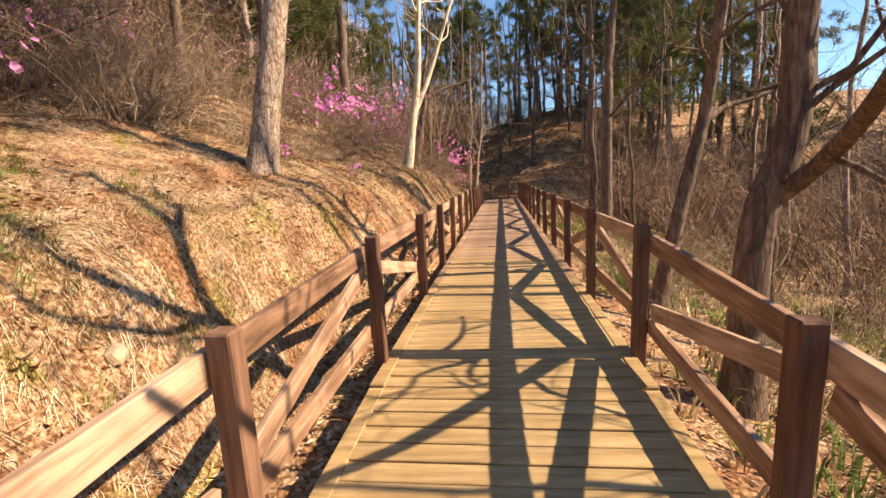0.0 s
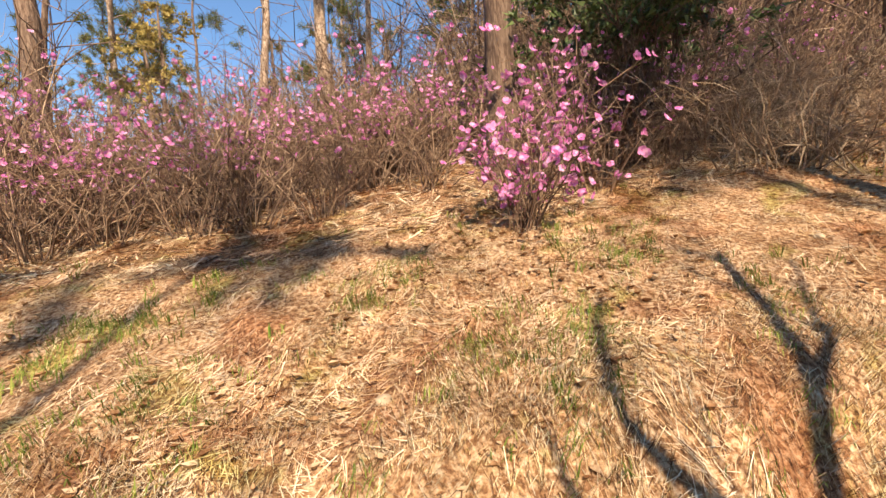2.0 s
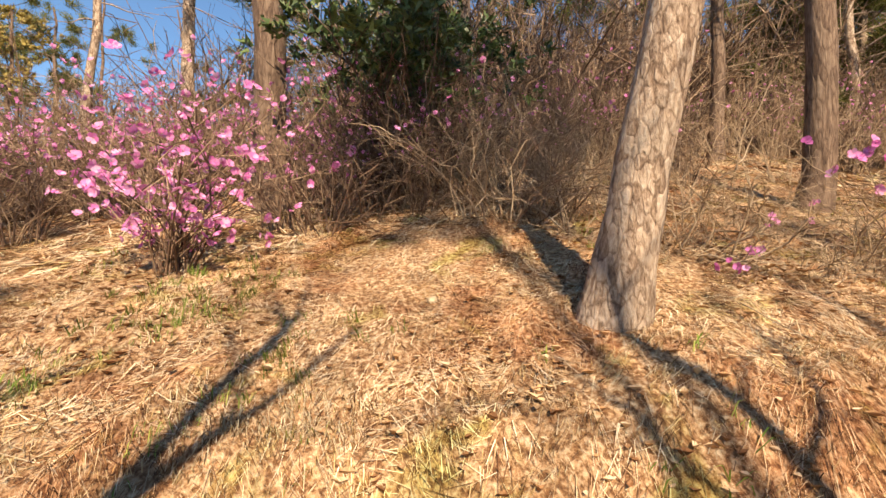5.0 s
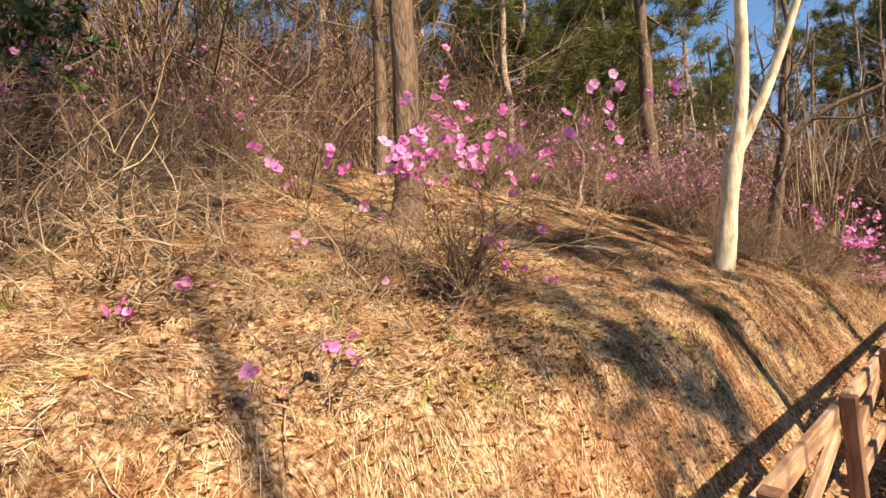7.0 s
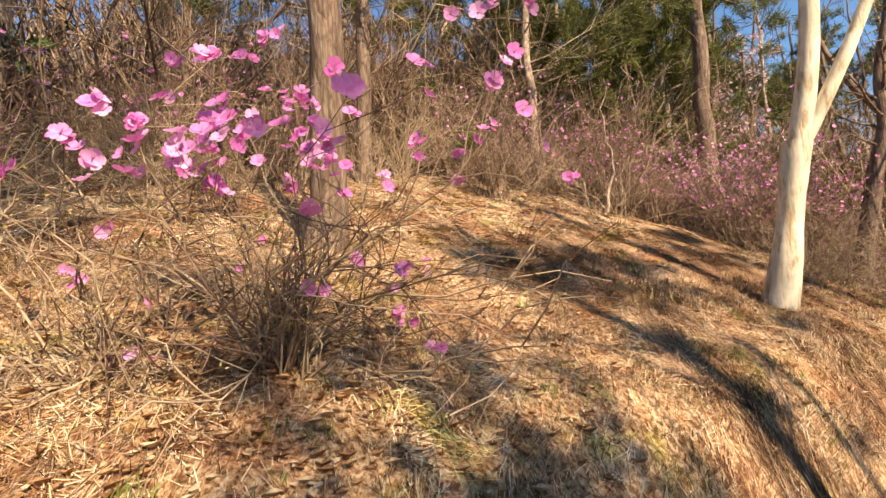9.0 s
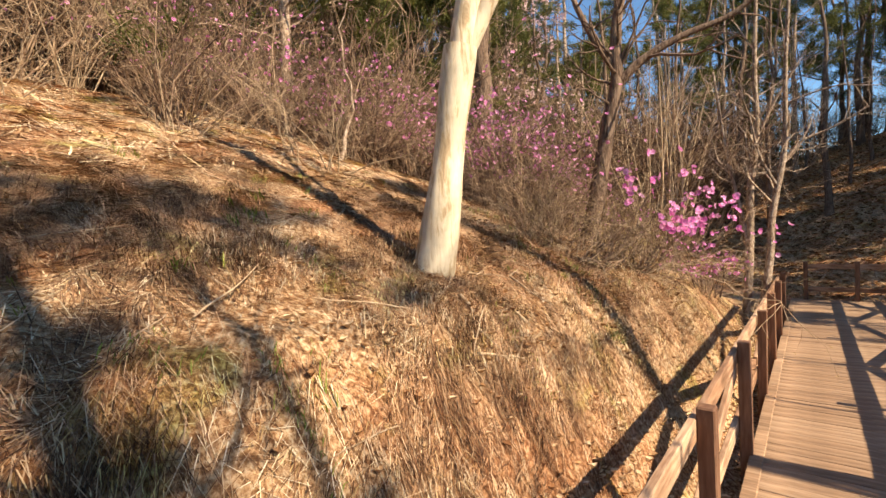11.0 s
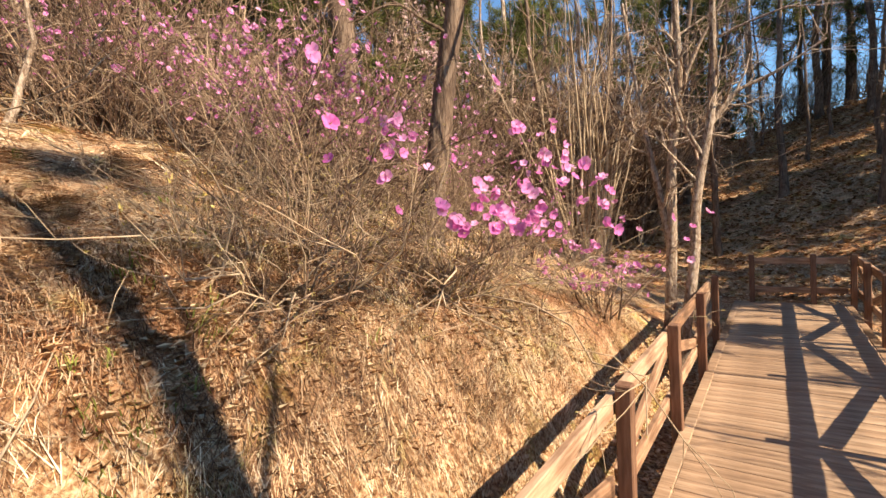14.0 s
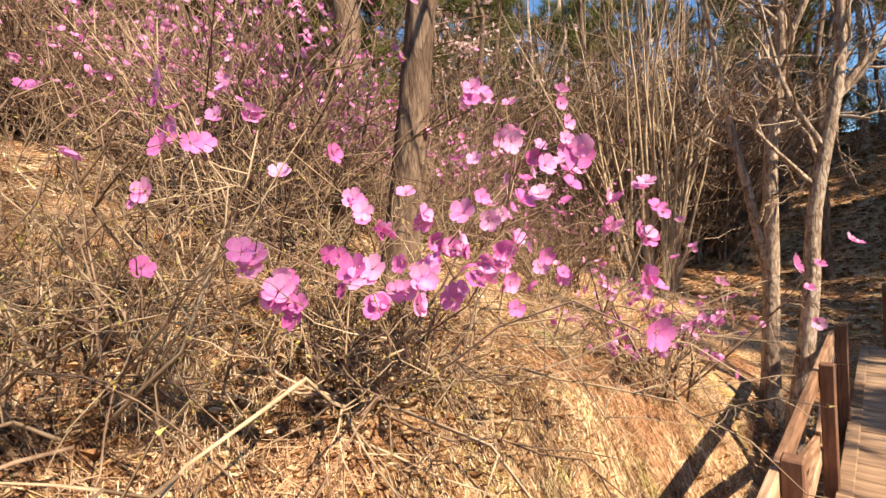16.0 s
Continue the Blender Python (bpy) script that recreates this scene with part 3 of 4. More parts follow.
# the dark leaning tree on the hillside and thin trees past the bank
place(bent_tree(26, 0.15, ((0, 0, -0.3), (0.02, 0, 0.2), (0.2, 0.05, 1.2), (0.34, 0.08, 2.0), (0.5, 0.1, 2.7), (0.5, 0.15, 3.6), (0.7, 0.3, 5.0), (0.6, 0.3, 6.5)),
                ((((0.46, 0.1, 2.6), (0.85, 0.2, 2.95), (1.4, 0.4, 3.25), (2.1, 0.7, 3.5), (2.8, 0.8, 4.0)), 0.085),
                 (((0.48, 0.1, 2.9), (0.1, 0.0, 3.6), (-0.2, -0.1, 4.5), (-0.2, 0.0, 5.5)), 0.07),
                 (((0.55, 0.2, 4.0), (0.9, 0.6, 4.7), (1.0, 0.8, 5.6)), 0.05)), label="dark leaning tree with a spreading bare crown", twigs=8), -3.45, 18.75)
place(bent_tree(27, 0.085, ((0, 0, -0.3), (0.01, 0, 0.3), (0.06, 0.02, 1.5), (0.1, 0.0, 2.6), (0.22, 0.05, 3.7), (0.2, 0.1, 5.0), (0.3, 0.1, 7.5)),
                ((((0.05, 0.02, 1.3), (-0.1, 0.0, 2.2), (-0.3, 0.05, 3.3), (-0.5, 0.0, 5.0)), 0.06),
                 (((0.2, 0.05, 3.5), (0.5, 0.1, 4.2), (0.9, 0.2, 4.9)), 0.035)), bark=M_PINEBARK, label="slim leafless tree with sunlit grey-brown bark", twigs=8), -1.5, 22.0)
place(bent_tree(28, 0.075, ((0, 0, -0.3), (0.02, 0, 0.3), (0.16, 0.1, 1.4), (0.22, 0.15, 2.3), (0.42, 0.3, 3.6), (0.45, 0.35, 5.0), (0.6, 0.4, 7.5)),
                ((((0.36, 0.26, 3.2), (0.65, 0.4, 3.6), (1.1, 0.5, 3.8), (1.6, 0.6, 4.1)), 0.035),
                 (((0.3, 0.2, 2.8), (0.05, 0.1, 3.4), (-0.1, 0.1, 4.2)), 0.03)), bark=M_PINEBARK, label="slim leafless tree with sunlit grey-brown bark", twigs=8), -1.25, 21.35)
# young branchy trees added below the railing so their twigs shade the deck
for k, (x, y) in enumerate(((3.5, 1.4), (4.4, 3.7), (3.7, 6.6), (4.6, 9.3), (3.6, 13.2), (4.2, 17.0), (3.6, 18.9), (4.5, 20.6))):
    place(bare_tree(60 + k, 5.6, 0.055, (0.0, 0.02), first=0.22, limbs=12, kids=4, label="young leafless tree added below the railing for its twig shadows"), x, y)
# added pines shade the deck's end; the next hang green into the view ahead
for k, (x, y, tall) in enumerate(((7.2, 22.6, 9.5), (6.3, 24.6, 8.5), (8.2, 26.6, 10.0))):
    place(pine_tree(140 + k, tall, 0.14, (0.0, 0.0), first=0.5, clumps=0.8, bark=M_DARKBARK, label="dark-barked pine added to shade the end of the boardwalk"), x, y)
for k, (x, y, tall) in enumerate(((9.0, 31.5, 13.0), (12.5, 28.5, 13.0), (5.2, 41.5, 13.0), (1.8, 43.0, 12.5), (-3.2, 42.0, 13.0), (15.5, 32.0, 14.0))):
    place(pine_tree(150 + k, tall, 0.16, (0.02, 0.0), first=0.3, clumps=2.2, bark=M_DARKBARK, label="spreading green pine at the edge of the wood"), x, y)
# dense low pines on the hill
for k, (x, y) in enumerate(((-12.5, 21.0), (-16.0, 24.5), (-11.0, 25.0), (-18.5, 17.5), (-14.5, 14.0), (9.5, 33.0), (14.0, 27.0), (-9.9, 22.6), (-9.0, 16.6), (-15.5, 9.5), (-5.5, 36.0), (-1.0, 38.5), (3.5, 42.5), (7.0, 40.0), (11.5, 36.5), (-9.5, 33.5), (-12.5, 38.0))):
    place(pine_tree(80 + k, 8.5 + (k % 3), 0.13, (0.0, 0.0), first=0.15, clumps=2.4, label="bushy green pine on the hill"), x, y)
# a clump of many tall stems
clump = thing("multi_stem_tree", "clump of many tall leafless stems in the sun", "tree")
rng = np.random.default_rng(95)
for k in range(22):
    a = rng.uniform(0, 6.28)
    tb = Tubes()
    q, dq = limb(rng, (0.35 * math.cos(a), 0.35 * math.sin(a), -0.1), (0.35 * math.cos(a), 0.35 * math.sin(a), 1.6), rng.uniform(4.5, 7), 9, 0.07)
    r_ = rng.uniform(0.02, 0.045)
    tb.add(q, np.linspace(r_, 0.008, 9), 5)
    for _ in range(6):
        i = rng.integers(3, 8)
        w, _d = limb(rng, q[i], side_dir(rng, dq, 0.7), rng.uniform(0.5, 1.5), 5, 0.15, 0.05)
        tb.add(w, np.linspace(0.012, 0.004, 5), 3)
    part_of("stem", tb.mesh("stem", M_PALETWIG), clump)
place(clump, -3.9, 25.8)
# trunks behind the azaleas
place(pine_tree(31, 12, 0.22, (0.02, -0.02), first=0.5, bark=M_DARKBARK), -6.9, 3.05)
place(pine_tree(32, 13, 0.2, (0.0, 0.0), first=0.55), -13.8, 0.4)
place(pine_tree(33, 12, 0.25, (0.0, 0.0), first=0.5, bark=M_DARKBARK), -11.5, -5.4)
place(pine_tree(34, 11, 0.19, (0.02, 0.0), first=0.45, bark=M_DARKBARK), -4.95, 9.75)
place(pine_tree(35, 12, 0.27, (0.0, 0.0), first=0.5, bark=M_DARKBARK), -6.9, 20.9)
place(pine_tree(36, 12, 0.15, (0.0, 0.02), first=0.5, bark=M_DARKBARK), -8.3, 11.6)
place(pine_tree(37, 11, 0.1, (0.0, 0.02), first=0.6), -11.0, -0.8)
place(bare_tree(38, 2.6, 0.035, (0.06, 0.04), bark=M_PINEBARK, first=0.3, limbs=7, label="small pale leafless tree on the hillside"), -6.4, 15.8)
for k, (x, y) in enumerate(((-10.5, 19.0), (-12.0, 17.2), (-8.8, 22.4))):
    place(pine_tree(160 + k, 7.5 + k, 0.16, (0.0, 0.0), first=0.12, clumps=3.0, label="bushy olive-green pine on the hillside"), x, y)

# the wood around
wood = np.random.default_rng(77)
kinds = [pine_tree(100 + k, 10 + 1.3 * k, 0.13 + 0.02 * (k % 3), (wood.uniform(-0.05, 0.05), wood.uniform(-0.05, 0.05)), first=0.3 + 0.06 * (k % 3),
                   bark=M_DARKBARK if k % 2 else M_PINEBARK) for k in range(4)]
kinds += [bare_tree(120 + k, 7 + k, 0.075 + 0.015 * k, (wood.uniform(-0.08, 0.08), wood.uniform(-0.06, 0.06)), bark=M_PINEBARK if k == 1 else M_DARKBARK, first=0.25, limbs=8,
                    kids=3, label="slim leafless tree of the wood", group="bare trees of the wood") for k in range(4)]
for k, ob in enumerate(kinds):
    place(ob, [-12, -17, 9, -14, -9, 6, -16, 5][k], [12, 20, 26, 30, 26, 30, 6, 29][k])


def scatter(seed, x0, x1, y0, y1, count, gap, share, keep=lambda x, y: True):
    """Copies of the wood's trees over a field of the plan, no nearer to one another than gap."""
    wood = np.random.default_rng(seed)
    spots = []
    tries = 0
    while len(spots) < count and tries < count * 40:
        tries += 1
        x, y = wood.uniform(x0, x1), wood.uniform(y0, y1)
        if keep(x, y) and all((x - a) ** 2 + (y - b) ** 2 > gap * gap for a, b in spots):
            spots.append((x, y))
            src = kinds[wood.integers(0, 4)] if wood.uniform() < share else kinds[4 + wood.integers(0, 4)]
            s = wood.uniform(0.8, 1.2)
            o = copy_thing(src, Matrix())
            place(o, x, y, wood.uniform(0, 6.28), s)


def off_the_light(x, y):
    """Leaves the sun its way to the deck and the bank."""
    return not (-4 < y < 22 and x < 18.5)


scatter(501, -40, -9.5, -25, 24, 62, 2.0, 0.45, lambda x, y: y > 3 or x < -15)
scatter(502, -26, -3.5, 23, 47, 84, 1.3, 0.35, lambda x, y: y > 26 or x < -6)
scatter(503, -5, 20, 38.5, 47, 62, 1.2, 0.5)
scatter(504, -4.5, 6, 28.5, 38, 13, 2.0, 0.15)
scatter(505, 8.5, 15, 27, 38, 12, 1.8, 0.3)
scatter(506, 10, 36, -24, 34, 95, 2.0, 0.5, off_the_light)
scatter(507, -12, 12, -36, -9, 20, 2.4, 0.5)
scatter(508, -22, -7, 24, 40, 26, 1.2, 0.6)


# ---- shrubs ----
def shrub_stems(rng, tall, spread, stems, twigs, r=0.008, arch=0.03, wander=0.2, fine=2, coarse=False, aim=(0.0, 0.0), root=0.3):
    """One bundle of tubes for each stem with its twigs, and the twigs' ends."""
    bundles, ends = [], []
    for k in range(stems):
        tb = Tubes()
        a = rng.uniform(0, 2 * math.pi)
        o = rng.uniform(0, root) * spread
        d = np.array([math.cos(a) * rng.uniform(0.0, 1.0) * spread, math.sin(a) * rng.uniform(0.0, 1.0) * spread, tall * rng.uniform(0.7, 1.0)])
        pull = rng.uniform(0.25, 1.0)
        d += np.array([aim[0] * pull, aim[1] * pull, 0])
        le = np.linalg.norm(d) * rng.uniform(0.6, 1.1)
        pts, dd = limb(rng, (math.cos(a) * o, math.sin(a) * o, -0.06), d, le, 7, wander, -arch * rng.uniform(0, 1))
        rr_ = r * rng.uniform(0.5, 1.2)
        tb.add(pts[::2] if coarse else pts, np.linspace(rr_, rr_ * 0.35, 4 if coarse else 7), 3)
        ends.append((pts[-1], dd))
        for _ in range(twigs):
            i = rng.integers(1, 6)
            seg = pts[i + 1] - pts[i]
            seg /= np.linalg.norm(seg)
            q, qd = limb(rng, pts[i] + seg * rng.uniform(0, 0.1), side_dir(rng, seg, rng.uniform(0.4, 1.2)), le * rng.uniform(0.15, 0.45), 4, 0.3, 0.02)
            tb.add(q[[0, 2, 3]] if coarse else q, np.linspace(rr_ * 0.5, rr_ * 0.22, 3 if coarse else 4), 3)
            ends.append((q[-1], qd))
            for _ in range(fine):
                w, wd = limb(rng, q[rng.integers(1, 4)], side_dir(rng, qd, rng.uniform(0.5, 1.1)), le * rng.uniform(0.06, 0.2), 3, 0.3, 0.02)
                tb.add(w[::2] if coarse else w, np.linspace(rr_ * 0.3, rr_ * 0.14, 2 if coarse else 3), 3)
                ends.append((w[-1], wd))
        bundles.append(tb)
    return bundles, ends


def add_stems(bundles, material, parent, apart):
    """Stems as parts of their own, or joined where the bush stays far off."""
    if apart:
        for k, b in enumerate(bundles):
            part_of("stem", b.mesh("stem", M_PALETWIG if k % 2 else material), parent)
        return
    whole = Tubes()
    for b in bundles:
        for v, fa in zip(b.v, b.f):
            whole.v.append(v)
            whole.f.append(fa + whole.n)
        whole.n += b.n
    tagged(part_of("stem_thicket", whole.mesh("stem_thicket", material), parent), kind="stuff")


def bloom_geometry(rng, size):
    """Five broad wavy petals that open like a shallow bell, with a few stamens."""
    v, fa = [], []
    for k in range(5):
        a = 2 * math.pi * k / 5 + rng.uniform(-0.12, 0.12)
        u = np.array([math.cos(a), math.sin(a), 0])
        s = np.array([-math.sin(a), math.cos(a), 0])
        lift = rng.uniform(0.25, 0.5)
        w = rng.uniform(0.52, 0.62)
        b = len(v)
        for f_, h_, m_ in ((0.08, 0, 0.0), (0.5, -w * 0.75, 0.06), (0.5, w * 0.75, 0.06), (0.52, 0, -0.02), (0.86, -w * 0.72, 0.10), (0.86, w * 0.72, 0.10), (1.02, 0, 0.02)):
            p = u * f_ + s * h_
            p[2] = lift * f_ ** 1.3 + m_ + rng.uniform(-0.05, 0.05)
            v.append(p * size)
        fa += [(b, b + 1, b + 3), (b, b + 3, b + 2), (b + 1, b + 4, b + 3), (b + 3, b + 5, b + 2), (b + 3, b + 4, b + 6), (b + 3, b + 6, b + 5)]
    for k in range(4):
        a = rng.uniform(0, 6.28)
        b = len(v)
        p = np.array([0.25 * math.cos(a), 0.25 * math.sin(a), 0.75]) * size
        v += [np.array([0.02, 0, 0.05]) * size, np.array([-0.02, 0.02, 0.05]) * size, p]
        fa.append((b, b + 1, b + 2))
    return np.array(v), np.array(fa)


def turned(v, d):
    q = Vector((0, 0, 1)).rotation_difference(Vector(d)).to_matrix()
    return v @ np.array(q).T


def joined_blooms(rng, ends, count, size):
    vs, fs, n = [], [], 0
    base_v, base_f = bloom_geometry(rng, size)
    base_f = base_f[:30]
    base_v = base_v[:35]
    pick = rng.choice(len(ends), count)
    for i in pick:
        p, d = ends[i]
        dd = d + rng.normal(0, 0.6, 3)
        dd /= np.linalg.norm(dd)
        v = turned(base_v * rng.uniform(0.75, 1.2), dd) + p + rng.normal(0, 0.03, 3)
        vs.append(v)
        fs.append(base_f + n)
        n += len(v)
    return np.vstack(vs), np.vstack(fs)


def azalea(seed, tall, spread, stems, twigs, blooms, size=0.03, high=0.0, label="azalea bush with bare twigs and pink blossoms"):
    """A bush of thin stems; far ones carry their blossoms in one mesh."""
    rng = np.random.default_rng(seed)
    t = thing("azalea_bush", label, "azalea", "azaleas of the hillside")
    tb, ends = shrub_stems(rng, tall, spread, stems, twigs, 0.011, fine=1, coarse=True)
    add_stems(tb, M_TWIG, t, False)
    if blooms:
        top = [e for e in ends if e[0][2] > high * tall] or ends
        v, fa = joined_blooms(rng, top, blooms, size)
        tagged(part_of("bloom_mass", mesh_of("bloom_mass", v, fa, M_PETAL), t, "mass of pink five-petalled bloom"), kind="stuff")
    return t


def near_azalea(seed, tall, spread, stems, twigs, blooms, low, keep=lambda p: True, size=0.033, arch=0.05, aim=(0.0, 0.0), root=0.3, most=3, fine=2,
                label="azalea with thin bare branches and large open pink blossoms"):
    """A bush seen close: every blossom is a piece of its own."""
    rng = np.random.default_rng(seed)
    t = thing("azalea_bush", label, "azalea", "azaleas of the hillside")
    tb, ends = shrub_stems(rng, tall, spread, stems, twigs, 0.0095, arch, 0.38, fine, aim=aim, root=root)
    add_stems(tb, M_TWIG, t, True)
    shapes = []
    for k in range(6):
        v, fa = bloom_geometry(rng, size)
        shapes.append(mesh_of("blossom", v, fa, M_PETALPART, True))
    good = [e for e in ends if (e[0][2] > low * tall or (e[0][2] > 0.2 and rng.uniform() < 0.02)) and keep(e[0])]
    for i in rng.choice(len(good), min(blooms, len(good)), replace=False):
        p, d = good[i]
        for _ in range(rng.integers(1, most + 1)):
            b = part_of("blossom", shapes[rng.integers(0, 6)], t)
            dd = Vector(d + rng.normal(0, 0.55, 3) + np.array([0.7, -0.6, 0.1]))
            b.rotation_mode = "QUATERNION"
            b.rotation_quaternion = dd.to_track_quat("Z", "Y")
            b.location = Vector(p) + Vector(rng.normal(0, 0.02, 3))
            s = rng.uniform(0.75, 1.2)
            b.scale = (s, s, s)
    c = np.array([e[0] for e in ends])
    v, fa = blades_at(rng, c, np.array([e[1] for e in ends]), 2, 0.018, 0.008, 0.5)
    tagged(part_of("bud_haze", mesh_of("bud_haze", v, fa, M_BUD), t, "small yellow-green buds"), kind="stuff")
    return t


sh = np.random.default_rng(9)
# bare undergrowth, made in a few shapes and set about
shrubs = []
for k in range(5):
    rng = np.random.default_rng(200 + k)
    t = thing("bare_shrub", "leafless thicket shrub of thin brown stems", "shrub", "bare undergrowth")
    tb, ends = shrub_stems(rng, 1.5 + 0.15 * k, 1.3 + 0.2 * (k % 3), 15, 7, 0.009, wander=0.3)
    add_stems(tb, M_PALETWIG if k in (1, 3) else M_TWIG, t, True)
    shrubs.append(t)
# the same kind, taller and coarser, for the thickets farther off
thickets = []
for k in range(4):
    rng = np.random.default_rng(210 + k)
    t = thing("bare_shrub", "tall leafless thicket of crooked brown stems", "shrub", "thickets in the wood")
    tb, ends = shrub_stems(rng, 2.6 + 0.4 * k, 1.3 + 0.2 * (k % 2), 20, 5, 0.017, fine=1, coarse=True)
    add_stems(tb, M_PALETWIG if k == 2 else M_TWIG, t, False)
    place(t, [-10, -12.5, -9.5, 7][k], [3.5, 14, 13, 27][k])
    thickets.append(t)


def joined_thicket(name, label, spots):
    """Far undergrowth that nobody could count, as one mesh: rows of x, y, shape, turn, size."""
    vs, fs, n = [], [], 0
    for x, y, k, turn, size in spots:
        me = thickets[k].children[0].data
        v = np.empty(len(me.vertices) * 3, dtype=np.float32)
        me.vertices.foreach_get("co", v)
        v = v.reshape(-1, 3) * size
        fa = np.empty(len(me.loops), dtype=np.int32)
        me.loops.foreach_get("vertex_index", fa)
        c, s_ = math.cos(turn), math.sin(turn)
        w = np.stack([v[:, 0] * c - v[:, 1] * s_ + x, v[:, 0] * s_ + v[:, 1] * c + y, v[:, 2] + float(height(x, y))], -1)
        vs.append(w)
        fs.append(fa.reshape(-1, 4) + n)
        n += len(w)
    return tagged(new(name, mesh_of(name, np.vstack(vs), np.vstack(fs), M_TWIG, True)), label, "undergrowth", kind="stuff")


hedge = [azalea(220 + k, 1.5 + 0.12 * k, 0.95, 28, 6, [26, 7, 80, 12][k], 0.03, 0.4) for k in range(4)]
AWAY = [(-4.9, 6.2), (-7.3, 8.2), (-8, 7), (-7.5, 12), (-9, 9), (-6.2, 7.4), (-5.7, 12.2), (-5.2, 17.4), (-8, 17)]
for k, ob in enumerate(shrubs):
    place(ob, *AWAY[k], sh.uniform(0, 6), 1.0)
for k, ob in enumerate(hedge):
    place(ob, [-6.3, -6.6, -6.0, -7.4][k], [0.6, 1.9, -2.2, 4.4][k])
# the flowering bush before the trunk and the hedge to either side of it
place(azalea(231, 1.85, 0.42, 34, 6, 430, 0.036, 0.12, "tall azalea covered in pale pink blossoms"), -4.8, 2.5)
for x, y, k in ((-6.9, -0.4, 1), (-7.4, 0.9, 0), (-6.6, -3.6, 2), (-7.7, -1.9, 0), (-8.2, 2.2, 2), (-8.6, -0.6, 2), (-7.1, 5.6, 1), (-8.4, 4.0, 0), (-9.4, -3.2, 2), (-9.0, 1.0, 0),
                (-6.0, -5.0, 0), (-8.3, -5.5, 2), (-6.3, 8.9, 1), (-7.8, 10.1, 3), (-5.5, 19.6, 2), (-6.6, 18.4, 2), (-8.0, 18.9, 2), (-6.9, 21.5, 2), (-5.0, 21.2, 0), (-9.2, 20.3, 2),
                (-8.6, 23.2, 2), (-4.5, 18.6, 2), (-5.1, 18.1, 2), (-4.6, 19.7, 2), (-4.3, 23.2, 3), (-7.2, 16.9, 3), (-3.6, 21.0, 0)):
    place(copy_thing(hedge[k], Matrix()), x, y, sh.uniform(0, 6.28), sh.uniform(0.85, 1.2))
for x, y, k in ((-5.0, 5.5, 0), (-5.9, 6.0, 1), (-6.5, 5.3, 3), (-7.4, 6.9, 0), (-6.9, 8.8, 1), (-8.6, 6.0, 4), (-3.95, 18.4, 1), (-4.6, 17.9, 2), (-4.9, 19.0, 0), (-2.6, 19.6, 1),
                (-6.6, 13.4, 4), (-8.1, 14.9, 1), (-6.2, 10.9, 3), (-9.6, 12.3, 2), (-10.2, 16.0, 0), (-5.6, 14.9, 3), (-9.3, 7.9, 1), (-10.6, 10.4, 4), (-3.1, 22.4, 3), (-5.6, 24.2, 1)):
    place(copy_thing(shrubs[k], Matrix()), x, y, sh.uniform(0, 6.28), sh.uniform(0.75, 1.15))
tall_azaleas = [azalea(250 + k, 2.3 + 0.3 * k, 1.05, 42, 7, [150, 60][k], 0.028, 0.35, "tall azalea of crowded bare twigs hazed with small mauve blossoms") for k in range(2)]
place(tall_azaleas[0], -5.2, 19.3)
place(tall_azaleas[1], -6.8, 16.9)
for x, y, k in ((-4.8, 20.8, 0), (-6.1, 18.1, 0), (-6.5, 20.0, 0), (-7.5, 18.3, 1), (-7.9, 15.4, 1), (-8.7, 17.6, 0), (-9.5, 14.4, 1), (-10.0, 16.4, 0), (-8.9, 19.7, 0), (-10.7, 18.2, 1),
                (-7.7, 22.0, 0), (-6.0, 22.6, 1), (-11.0, 13.0, 1), (-11.9, 15.3, 0), (-12.7, 18.4, 0), (-11.7, 20.7, 1), (-9.8, 11.0, 1), (-8.9, 9.6, 1), (-10.9, 8.6, 1), (-4.4, 22.6, 0),
                (-11.6, 11.2, 0), (-9.9, 6.4, 1), (-7.2, 13.6, 1)):
    place(copy_thing(tall_azaleas[k], Matrix()), x, y, sh.uniform(0, 6.28), sh.uniform(0.85, 1.2))
for _ in range(55):
    x, y = sh.uniform(-11.0, -7.0), sh.uniform(-8, 9)
    place(copy_thing(hedge[sh.integers(0, 4)], Matrix()), x, y, sh.uniform(0, 6.28), sh.uniform(0.9, 1.4))
for _ in range(30):
    x, y = sh.uniform(-12, -5.5), sh.uniform(15.5, 28)
    place(copy_thing(hedge[[0, 2, 3][sh.integers(0, 3)]], Matrix()), x, y, sh.uniform(0, 6.28), sh.uniform(0.9, 1.4))
for _ in range(3):
    x, y = sh.uniform(-8.5, -6.6), sh.uniform(5.8, 9.0)
    place(copy_thing(shrubs[sh.integers(0, 5)], Matrix()), x, y, sh.uniform(0, 6.28), sh.uniform(0.7, 1.2))
for _ in range(36):
    x, y = sh.uniform(1.8, 4.5), sh.uniform(-2, 24)
    place(copy_thing(shrubs[sh.integers(0, 5)], Matrix()), x, y, sh.uniform(0, 6.28), sh.uniform(0.6, 1.0))
joined_thicket("thicket_below", "brown leafless thicket below the boardwalk",
               [(sh.uniform(4.4, 13), sh.uniform(-5, 24), sh.integers(0, 4), sh.uniform(0, 6.28), sh.uniform(0.6, 1.1)) for _ in range(110)])
joined_thicket("thicket_beyond", "tall leafless thicket at the edge of the wood",
               [(sh.uniform(14, 27), sh.uniform(-8, 30), sh.integers(0, 4), sh.uniform(0, 6.28), sh.uniform(1.3, 2.1)) for _ in range(110)])
